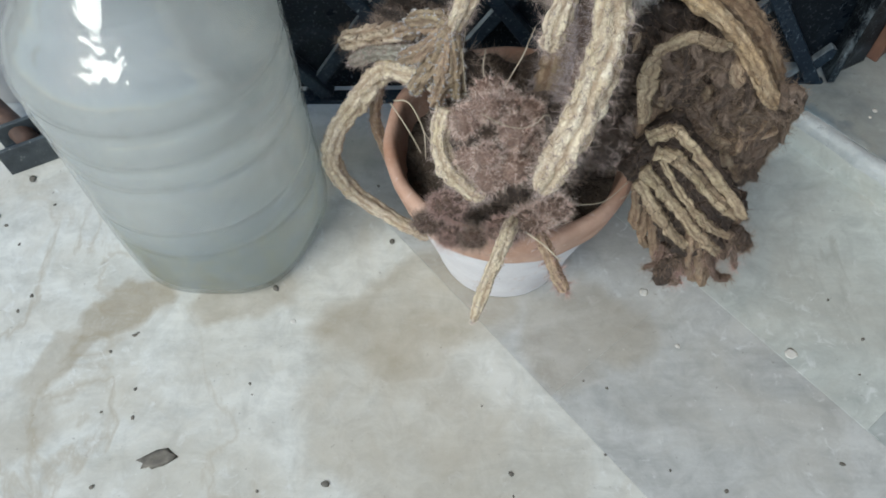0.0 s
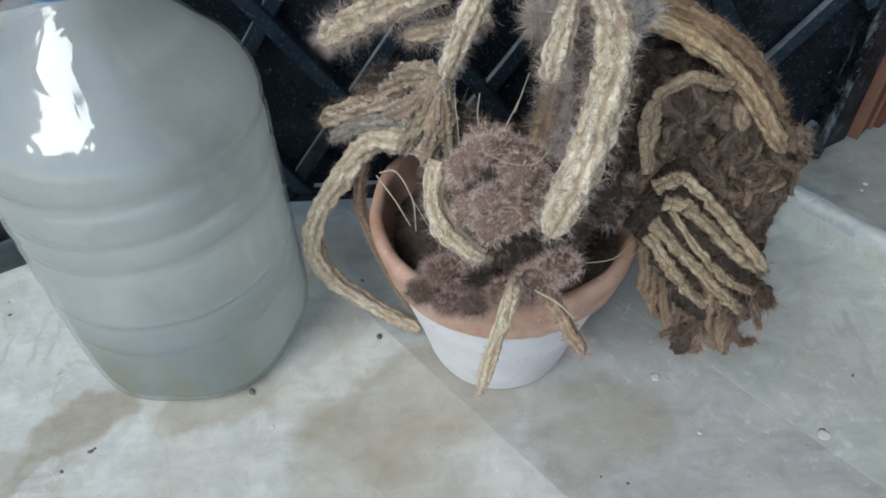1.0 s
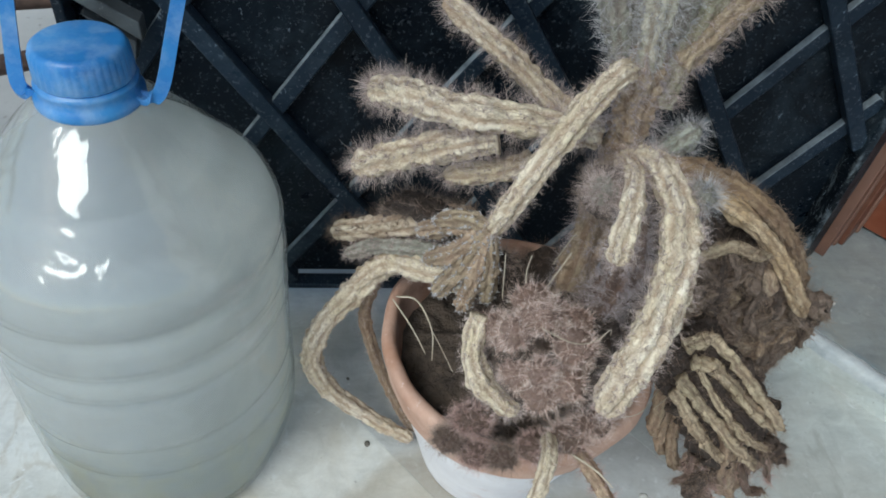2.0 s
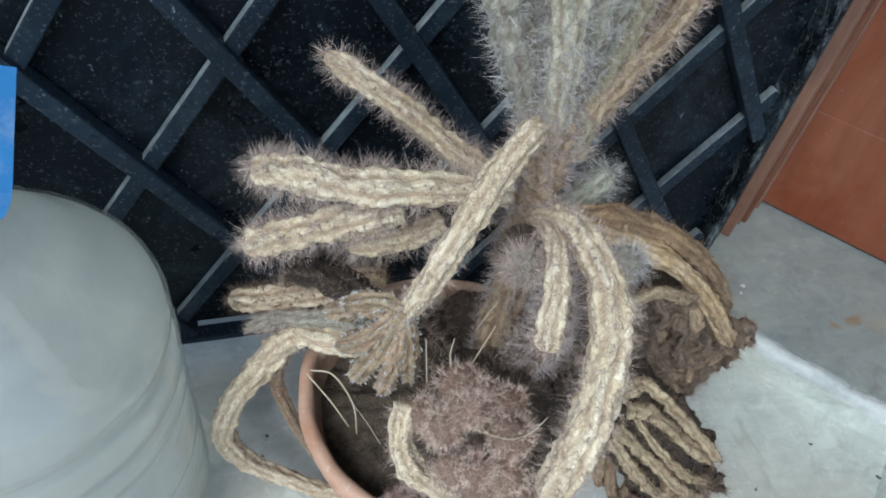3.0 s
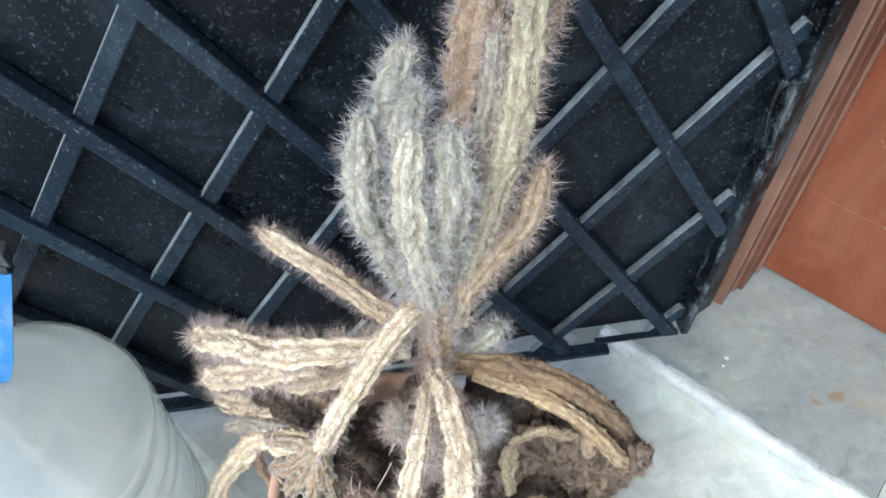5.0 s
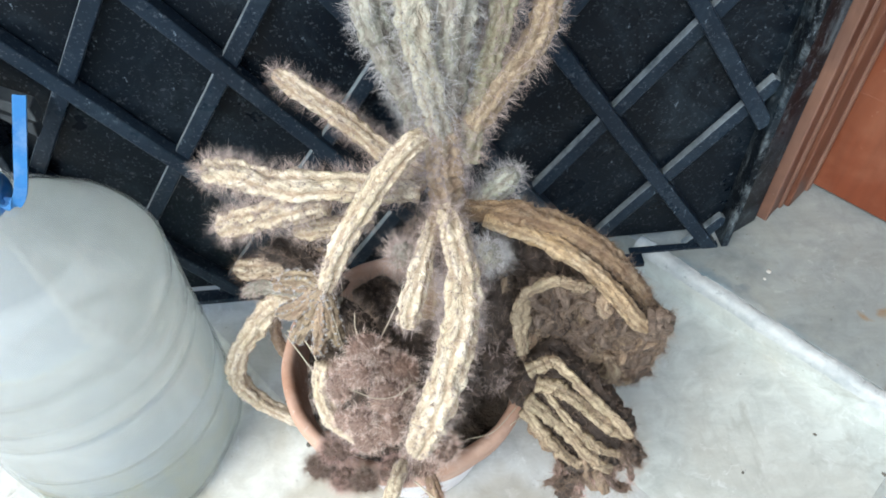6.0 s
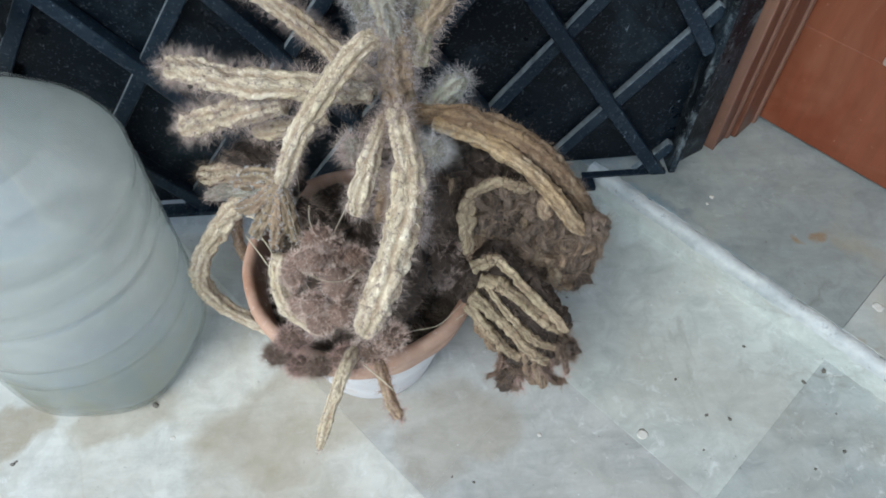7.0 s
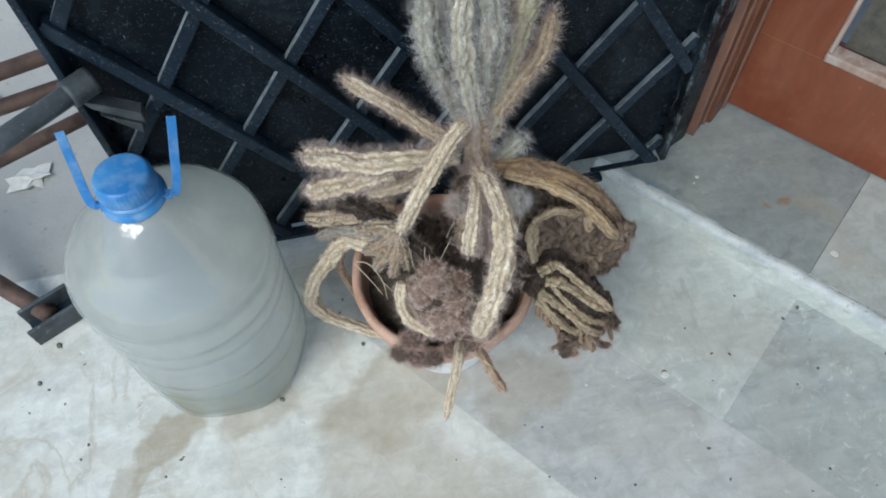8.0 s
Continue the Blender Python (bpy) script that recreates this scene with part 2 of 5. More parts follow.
M_ROOT = simple("dry_root", (0.45, 0.38, 0.28), (0.62, 0.55, 0.43), 90, 0.8)


def lime_wash():
    m = Mat("lime_washed_clay", 0.85)
    white = m.ramp(m.noise(20, 6, 0.6), [(0.3, (0.6, 0.57, 0.58)), (0.7, (0.78, 0.76, 0.77))])
    clay = m.ramp(m.noise(40, 5, 0.6), [(0.3, (0.4, 0.19, 0.12)), (0.7, (0.52, 0.29, 0.2))])
    sep = m.n.new("ShaderNodeSeparateXYZ")
    m.l.new(m.tc.outputs["Object"], sep.inputs[0])
    edge = m.math("MULTIPLY_ADD", m.noise(24, 5, 0.65), 0.022, sep.outputs["Z"])
    f = m.ramp(m.math("MULTIPLY", edge, 10.0), [(0.955, 0.0), (0.99, 1.0)])
    c = m.mix(f, white, clay)
    c = m.mix(m.ramp(m.noise(70, 5, 0.7), [(0.58, 0.0), (0.7, 0.4)]), c, (0.55, 0.38, 0.3))
    m.color(c)
    m.bump(m.noise(110, 5), 0.5, 0.0012)
    return m.m


M_LIME = lime_wash()


def cactus_skin(name, ridge, ridge2, groove, green):
    """Dried scaly skin: pale raised plates, longer along the stem, with brown cracks between them."""
    m = Mat(name, 0.72)
    flow = m.n.new("ShaderNodeAttribute")
    flow.attribute_name = "flow"
    flow = flow.outputs["Vector"]
    warp = m.n.new("ShaderNodeVectorMath")
    warp.operation = "MULTIPLY_ADD"
    warp.inputs[1].default_value = (0.008, 0.008, 0.01)
    m.l.new(m.noise(190, 4, 0.65, 0.0, flow, 1), warp.inputs[0])
    m.l.new(flow, warp.inputs[2])

    def scaled(x, z):
        mp = m.n.new("ShaderNodeMapping")
        m.l.new(warp.outputs[0], mp.inputs["Vector"])
        mp.inputs["Scale"].default_value = (x, x, z)
        return mp.outputs[0]

    seam = m.voronoi(1.0, "DISTANCE_TO_EDGE", scaled(400, 120))
    cell = m.n.new("ShaderNodeTexVoronoi")
    cell.inputs["Scale"].default_value = 1.0
    m.l.new(scaled(400, 120), cell.inputs["Vector"])
    tint = m.n.new("ShaderNodeSeparateColor")
    m.l.new(cell.outputs["Color"], tint.inputs[0])
    c = m.mix(tint.outputs[0], ridge, ridge2)
    c = m.mix(m.ramp(m.noise(45, 4, 0.6, 0.5), [(0.42, 0.0), (0.66, 0.75)]), c, green)
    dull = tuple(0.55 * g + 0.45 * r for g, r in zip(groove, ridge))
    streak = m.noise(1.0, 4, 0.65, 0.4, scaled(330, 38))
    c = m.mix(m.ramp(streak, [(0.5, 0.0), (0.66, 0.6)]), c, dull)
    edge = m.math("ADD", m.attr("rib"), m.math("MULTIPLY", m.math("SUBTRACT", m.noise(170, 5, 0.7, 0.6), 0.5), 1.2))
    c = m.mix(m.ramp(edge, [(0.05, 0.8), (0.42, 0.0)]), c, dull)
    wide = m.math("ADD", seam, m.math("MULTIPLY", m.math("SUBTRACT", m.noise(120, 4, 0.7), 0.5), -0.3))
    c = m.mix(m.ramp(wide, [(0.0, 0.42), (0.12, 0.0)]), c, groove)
    c = m.mix(m.ramp(m.noise(420, 4, 0.75), [(0.6, 0.0), (0.72, 0.5)]), c, groove)
    c = m.mix(m.math("MULTIPLY", m.attr("old"), m.ramp(m.noise(60, 4), [(0.3, 0.45), (0.6, 1.0)])), c, groove)
    m.color(c)
    m.bump(m.ramp(seam, [(0.0, 0.0), (0.3, 1.0)]), 0.5, 0.0013)
    m.bump(streak, 0.6, 0.0016)
    m.bump(m.noise(420, 4, 0.7), 0.7, 0.0008)
    return m.m


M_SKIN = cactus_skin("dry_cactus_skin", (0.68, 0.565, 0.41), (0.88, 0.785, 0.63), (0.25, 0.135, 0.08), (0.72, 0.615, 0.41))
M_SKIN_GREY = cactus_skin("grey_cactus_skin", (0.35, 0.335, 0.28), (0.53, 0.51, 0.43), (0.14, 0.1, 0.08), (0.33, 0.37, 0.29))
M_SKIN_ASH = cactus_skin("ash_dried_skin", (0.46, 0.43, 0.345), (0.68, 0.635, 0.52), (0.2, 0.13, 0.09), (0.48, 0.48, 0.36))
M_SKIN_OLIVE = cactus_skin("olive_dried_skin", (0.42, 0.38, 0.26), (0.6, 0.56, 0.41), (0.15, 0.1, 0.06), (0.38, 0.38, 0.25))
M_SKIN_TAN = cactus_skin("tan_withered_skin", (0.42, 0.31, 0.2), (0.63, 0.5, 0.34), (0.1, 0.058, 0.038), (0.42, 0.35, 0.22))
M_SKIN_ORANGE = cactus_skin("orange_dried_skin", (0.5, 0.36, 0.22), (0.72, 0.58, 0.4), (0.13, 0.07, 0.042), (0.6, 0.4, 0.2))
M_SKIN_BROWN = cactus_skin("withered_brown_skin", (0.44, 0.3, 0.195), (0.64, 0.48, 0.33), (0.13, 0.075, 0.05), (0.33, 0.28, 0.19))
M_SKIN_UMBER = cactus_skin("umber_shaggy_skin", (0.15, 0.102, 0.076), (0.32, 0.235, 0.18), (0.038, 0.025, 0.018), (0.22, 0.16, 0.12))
# dead brown skin, darkened further to paint the shade in gaps between parts
M_SKIN_DARK = cactus_skin("dead_shaded_skin", (0.06, 0.04, 0.029), (0.125, 0.083, 0.06), (0.02, 0.013, 0.01), (0.09, 0.06, 0.045))
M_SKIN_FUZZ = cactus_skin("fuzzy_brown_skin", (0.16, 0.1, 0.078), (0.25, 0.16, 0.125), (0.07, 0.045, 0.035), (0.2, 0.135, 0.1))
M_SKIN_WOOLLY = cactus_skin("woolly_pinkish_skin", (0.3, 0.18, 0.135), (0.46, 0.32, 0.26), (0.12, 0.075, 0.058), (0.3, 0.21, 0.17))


def spine_mat(name, a, b):
    m = Mat(name, 0.7)
    c = m.ramp(m.island(), [(0.0, a), (0.6, b), (1.0, tuple(min(1, 1.4 * k) for k in b))])
    m.color(m.mix(m.ramp(m.attr("tip"), [(0.0, 0.7), (0.6, 0.0)]), c, tuple(0.75 * k for k in a)))
    return m.m


M_SPINE = spine_mat("grey_brown_spines", (0.3, 0.21, 0.185), (0.62, 0.515, 0.465))
M_SPINE_PALE = spine_mat("pale_grey_spines", (0.3, 0.27, 0.27), (0.58, 0.56, 0.55))
M_SPINE_MAUVE = spine_mat("grey_mauve_wool", (0.28, 0.22, 0.21), (0.58, 0.5, 0.485))
M_SPINE_RED = spine_mat("rusty_spines", (0.3, 0.17, 0.14), (0.58, 0.42, 0.37))
M_SPINE_WOOL = spine_mat("brown_wool", (0.08, 0.052, 0.038), (0.3, 0.215, 0.165))
M_SPINE_TAN = spine_mat("tan_shag", (0.095, 0.06, 0.042), (0.33, 0.24, 0.17))
M_SPINE_PINK = spine_mat("pinkish_spines", (0.4, 0.235, 0.18), (0.82, 0.64, 0.56))
M_SPINE_DARK = spine_mat("dark_brown_spines", (0.12, 0.082, 0.064), (0.36, 0.275, 0.225))


def blue_plastic():
    m = Mat("blue_plastic", 0.35)
    c = m.ramp(m.noise(35, 5, 0.6), [(0.3, (0.018, 0.15, 0.42)), (0.7, (0.045, 0.25, 0.56))])
    c = m.mix(m.ramp(m.noise(60, 5, 0.7), [(0.45, 0.0), (0.72, 0.45)]), c, (0.36, 0.48, 0.62))
    m.color(c)
    m.b.inputs["Subsurface Weight"].default_value = 0.1
    m.b.inputs["Subsurface Radius"].default_value = (0.001, 0.002, 0.004)
    m.bump(m.noise(160, 3), 0.1, 0.0004)
    return m.m


M_BLUE = blue_plastic()


def pet():
    """Cloudy thin PET: mostly clear, part milky and scuffed, with a glossy dented skin."""
    m = Mat("cloudy_pet_plastic", 0.1)
    clear = m.n.new("ShaderNodeBsdfTransparent")
    clear.inputs["Color"].default_value = (0.97, 0.985, 0.985, 1)
    milky = m.n.new("ShaderNodeBsdfTranslucent")
    milky.inputs["Color"].default_value = (0.93, 0.95, 0.92, 1)
    dif = m.n.new("ShaderNodeBsdfDiffuse")
    dif.inputs["Color"].default_value = (0.9, 0.925, 0.9, 1)
    # olive and bluish mottled tint low down
    xyz = m.n.new("ShaderNodeSeparateXYZ")
    m.l.new(m.tc.outputs["Object"], xyz.inputs[0])
    low = m.math("ADD", xyz.outputs[2], m.math("MULTIPLY", m.math("SUBTRACT", m.noise(30, 5, 0.7, 0.8), 0.5), 0.06))
    mottle = m.mix(m.ramp(m.noise(55, 5, 0.7, 1.0), [(0.42, 0.0), (0.6, 1.0)]), (0.5, 0.5, 0.35), (0.42, 0.48, 0.5))
    for node, tone in ((milky, (0.92, 0.935, 0.92)), (dif, (0.9, 0.915, 0.9))):
        m.l.new(m.mix(m.ramp(low, [(0.05, 0.85), (0.115, 0.0)]), tone, mottle), node.inputs["Color"])
    a1 = m.n.new("ShaderNodeMixShader")
    a1.inputs[0].default_value = 0.75
    m.l.new(milky.outputs[0], a1.inputs[1])
    m.l.new(dif.outputs[0], a1.inputs[2])
    mx = m.n.new("ShaderNodeMixShader")
    f = m.ramp(m.noise(22, 7, 0.7, 0.8), [(0.3, 0.13), (0.7, 0.24)])
    scuff = m.ramp(m.noise(120, 5, 0.75, 0.4), [(0.6, 0.0), (0.75, 0.07)])
    m.l.new(m.math("ADD", f, scuff, clamp=True), mx.inputs[0])
    m.l.new(clear.outputs[0], mx.inputs[1])
    m.l.new(a1.outputs[0], mx.inputs[2])
    gloss = m.n.new("ShaderNodeBsdfGlossy")
    gloss.inputs["Roughness"].default_value = 0.05
    fr = m.n.new("ShaderNodeLayerWeight")
    fr.inputs["Blend"].default_value = 0.5
    top = m.n.new("ShaderNodeMixShader")
    m.l.new(m.math("ADD", 0.1, m.math("MULTIPLY", 0.6, m.math("POWER", fr.outputs["Facing"], 5.0))), top.inputs[0])
    m.l.new(mx.outputs[0], top.inputs[1])
    m.l.new(gloss.outputs[0], top.inputs[2])
    m.l.new(top.outputs[0], m.n["Material Output"].inputs["Surface"])
    bp = m.n.new("ShaderNodeBump")
    bp.inputs["Strength"].default_value = 0.42
    bp.inputs["Distance"].default_value = 0.005
    m.l.new(m.noise(34, 3, 0.5, 0.6, m.coords((1, 1, 0.3))), bp.inputs["Height"])
    m.l.new(bp.outputs[0], gloss.inputs["Normal"])
    m.l.new(bp.outputs[0], fr.inputs["Normal"])
    return m.m


M_PET = pet()


def cloudy_water():
    """Slightly milky water: bends the view, lets light by, and scatters a little."""
    m = Mat("cloudy_water", 0.3)
    m.color((0.94, 0.96, 0.95))
    m.b.inputs["Transmission Weight"].default_value = 1.0
    m.b.inputs["IOR"].default_value = 1.33
    clear = m.n.new("ShaderNodeBsdfTransparent")
    clear.inputs["Color"].default_value = (0.94, 0.96, 0.95, 1)
    haze = m.n.new("ShaderNodeBsdfDiffuse")
    haze.inputs["Color"].default_value = (0.9, 0.93, 0.9, 1)
    xyz = m.n.new("ShaderNodeSeparateXYZ")
    m.l.new(m.tc.outputs["Object"], xyz.inputs[0])
    # the same mottled tint, stronger and denser towards the bottom
    low = m.math("ADD", xyz.outputs[2], m.math("MULTIPLY", m.math("SUBTRACT", m.noise(26, 5, 0.65, 0.8), 0.5), 0.045))
    low_share = m.ramp(m.math("MULTIPLY", low, 5.0), [(0.3, 1.0), (0.5, 0.0)])
    mottle = m.mix(m.ramp(m.noise(42, 5, 0.7, 1.0), [(0.42, 0.0), (0.58, 1.0)]), (0.5, 0.49, 0.32), (0.36, 0.43, 0.48))
    m.l.new(m.mix(low_share, (0.9, 0.93, 0.92), mottle), haze.inputs["Color"])
    a1 = m.n.new("ShaderNodeMixShader")
    m.l.new(m.math("MULTIPLY_ADD", low_share, 0.4, 0.5), a1.inputs[0])
    m.l.new(clear.outputs[0], a1.inputs[1])
    m.l.new(haze.outputs[0], a1.inputs[2])
    a2 = m.n.new("ShaderNodeMixShader")
    a2.inputs[0].default_value = 0.3
    m.l.new(m.b.outputs[0], a2.inputs[1])
    m.l.new(a1.outputs[0], a2.inputs[2])
    m.l.new(a2.outputs[0], m.n["Material Output"].inputs["Surface"])
    return m.m


M_WATER = cloudy_water()


# ---------------------------------------------------------------- mesh helpers
def link(name, bm, material, parent=None, label="", smooth=False):
    me = bpy.data.meshes.new(name)
    bm.to_mesh(me)
    bm.free()
    if smooth:
        for p in me.polygons:
            p.use_smooth = True
    me.materials.append(material)
    ob = new(name, me)
    if parent:
        ob.parent = parent
    if label:
        ob["label"] = label
    return ob


def part(name, bm, material, parent, label="", smooth=False):
    return link(name, bm, material, parent, label, smooth)


def raw(name, verts, faces, material, parent=None, label="", smooth=True, attrs=None, flow=None):
    me = bpy.data.meshes.new(name)
    me.from_pydata(verts, [], faces)
    if smooth:
        for p in me.polygons:
            p.use_smooth = True
    for key, vals in (attrs or {}).items():
        a = me.attributes.new(key, "FLOAT", "POINT")
        a.data.foreach_set("value", np.asarray(vals, dtype=np.float32))
    if flow is not None:
        a = me.attributes.new("flow", "FLOAT_VECTOR", "POINT")
        a.data.foreach_set("vector", np.asarray(flow, dtype=np.float32).ravel())
    me.materials.append(material)
    ob = new(name, me)
    if parent:
        ob.parent = parent
    if label:
        ob["label"] = label
    return ob


def thing(name, label, category, at=(0, 0, 0), group="", kind=""):
    e = new(name)
    e.empty_display_size = 0.02
    e.location = at
    bpy.context.view_layer.update()
    return tagged(e, label, category, group, kind)


def box_bm(cx, cy, cz, sx, sy, sz, bevel=0.0, turn=0.0, bm=None):
    """A box of full sizes sx, sy, sz round its middle, turned about z, with bevelled edges."""
    own = bmesh.new()
    bmesh.ops.create_cube(own, size=1.0)
    bmesh.ops.scale(own, vec=(sx, sy, sz), verts=own.verts)
    if bevel:
        bmesh.ops.bevel(own, geom=own.edges[:], offset=bevel, segments=2, affect="EDGES", profile=0.5)
    bmesh.ops.rotate(own, cent=(0, 0, 0), matrix=Matrix.Rotation(turn, 3, "Z"), verts=own.verts)
    bmesh.ops.translate(own, vec=(cx, cy, cz), verts=own.verts)
    return own


def prism(poly, z0, z1, bevel=0.0):
    """An upright prism over a plan polygon."""
    bm = bmesh.new()
    vs = [bm.verts.new((x, y, z0)) for x, y in poly]
    f = bm.faces.new(vs)
    bm.normal_update()
    if f.normal.z > 0:
        f.normal_flip()
    r = bmesh.ops.extrude_face_region(bm, geom=[f])
    bmesh.ops.translate(bm, vec=(0, 0, z1 - z0), verts=[g for g in r["geom"] if isinstance(g, bmesh.types.BMVert)])
    bmesh.ops.recalc_face_normals(bm, faces=bm.faces[:])
    if bevel:
        bmesh.ops.bevel(bm, geom=[e for e in bm.edges if abs(e.verts[0].co.z - z1) < 1e-6 and abs(e.verts[1].co.z - z1) < 1e-6],
                        offset=bevel, segments=2, affect="EDGES", profile=0.5)
    return bm


def lathe(profile, n=64, at=(0, 0, 0), wobble=0.0, seed=0):
    """A solid of revolution of (radius, height) pairs."""
    bm = bmesh.new()
    rings = []
    for r, z in profile:
        if r < 1e-6:
            rings.append([bm.verts.new((at[0], at[1], at[2] + z))])
            continue
        ring = []
        for k in range(n):
            a = 2 * math.pi * k / n
            q = r * (1 + wobble * noise.noise((3 * math.cos(a) + seed, 3 * math.sin(a), 14 * z)))
            ring.append(bm.verts.new((at[0] + q * math.cos(a), at[1] + q * math.sin(a), at[2] + z)))
        rings.append(ring)
    for a, b in zip(rings, rings[1:]):
        for k in range(n):
            j = (k + 1) % n
            if len(a) == 1 and len(b) == 1:
                continue
            if len(a) == 1:
                bm.faces.new((a[0], b[j], b[k]))
            elif len(b) == 1:
                bm.faces.new((a[k], a[j], b[0]))
            else:
                bm.faces.new((a[k], a[j], b[j], b[k]))
    bmesh.ops.recalc_face_normals(bm, faces=bm.faces[:])
    return bm


def smooth_path(points, n):
    """A Catmull-Rom curve through the points, n samples."""
    p = np.array(points, dtype=float)
    p = np.vstack([2 * p[0] - p[1], p, 2 * p[-1] - p[-2]])
    seg = len(p) - 3
    out = []
    for t in np.linspace(0, seg, n):
        i = min(int(t), seg - 1)
        f = t - i
        a, b, c, d = p[i:i + 4]
        out.append(0.5 * (2 * b + (c - a) * f + (2 * a - 5 * b + 4 * c - d) * f * f + (3 * b - a - 3 * c + d) * f ** 3))
    return np.array(out)


def frames_along(c):
    """Unit tangents and two normals carried along a curve."""
    t = np.gradient(c, axis=0)
    t /= np.linalg.norm(t, axis=1)[:, None] + 1e-12
    ref = np.array([0.0, 0, 1]) if abs(t[0][2]) < 0.9 else np.array([1.0, 0, 0])
    u = np.cross(t[0], ref)
    u /= np.linalg.norm(u)
    us, ws = [], []
    for k in range(len(c)):
        u = u - t[k] * np.dot(u, t[k])
        u /= np.linalg.norm(u)
        us.append(u.copy())
        ws.append(np.cross(t[k], u))
    return t, np.array(us), np.array(ws)


def tube_mesh(points, radii, n=26, around=14, close=True):
    """Plain round tube; returns verts and faces."""
    c = smooth_path(points, n)
    rad = np.interp(np.linspace(0, 1, n), np.linspace(0, 1, len(radii)), radii)
    t, u, w = frames_along(c)
    verts, faces = [], []
    for k in range(n):
        for j in range(around):
            a = 2 * math.pi * j / around
            verts.append(c[k] + rad[k] * (math.cos(a) * u[k] + math.sin(a) * w[k]))
    for k in range(n - 1):
        for j in range(around):
            i = (j + 1) % around
            faces.append((k * around + j, k * around + i, (k + 1) * around + i, (k + 1) * around + j))
    if close:
        faces.append(tuple(range(around - 1, -1, -1)))
        faces.append(tuple((n - 1) * around + j for j in range(around)))
    return [tuple(v) for v in verts], faces


rng = np.random.default_rng(7)
fold = np.random.default_rng(21)


def spines_mesh(name, parent, base, normal, per, length, spread, width, material, sharp=1.0):
    """Thin three-sided needles in tufts: at each base point, per needles round its normal."""
    m = len(base)
    if m == 0:
        return None
    b = np.repeat(np.asarray(base), per, axis=0)
    d = np.repeat(np.asarray(normal), per, axis=0) + spread * rng.normal(size=(m * per, 3))
    d /= np.linalg.norm(d, axis=1)[:, None]
    ln = length * rng.uniform(0.45, 1.25, size=(m * per, 1))
    side = np.cross(d, rng.normal(size=d.shape))
    side /= np.linalg.norm(side, axis=1)[:, None]
    other = np.cross(d, side)
    wd = width * rng.uniform(0.7, 1.3, size=(m * per, 1))
    p0 = b + wd * side - d * 0.0008
    p1 = b + wd * (-0.5 * side + 0.87 * other) - d * 0.0008
    p2 = b + wd * (-0.5 * side - 0.87 * other) - d * 0.0008
    tip = b + d * ln + 0.12 * ln * rng.normal(size=d.shape)
    verts = np.stack([p0, p1, p2, tip], axis=1).reshape(-1, 3)
    k = 4 * np.arange(m * per)[:, None]
    faces = np.concatenate([k + [0, 1, 3], k + [1, 2, 3], k + [2, 0, 3]], axis=0)
    ob = raw(name, verts.tolist(), faces.tolist(), material, parent, smooth=False, attrs={"tip": [0.0, 0.0, 0.0, 1.0] * (m * per)})
    ob["kind"] = "stuff"
    return ob


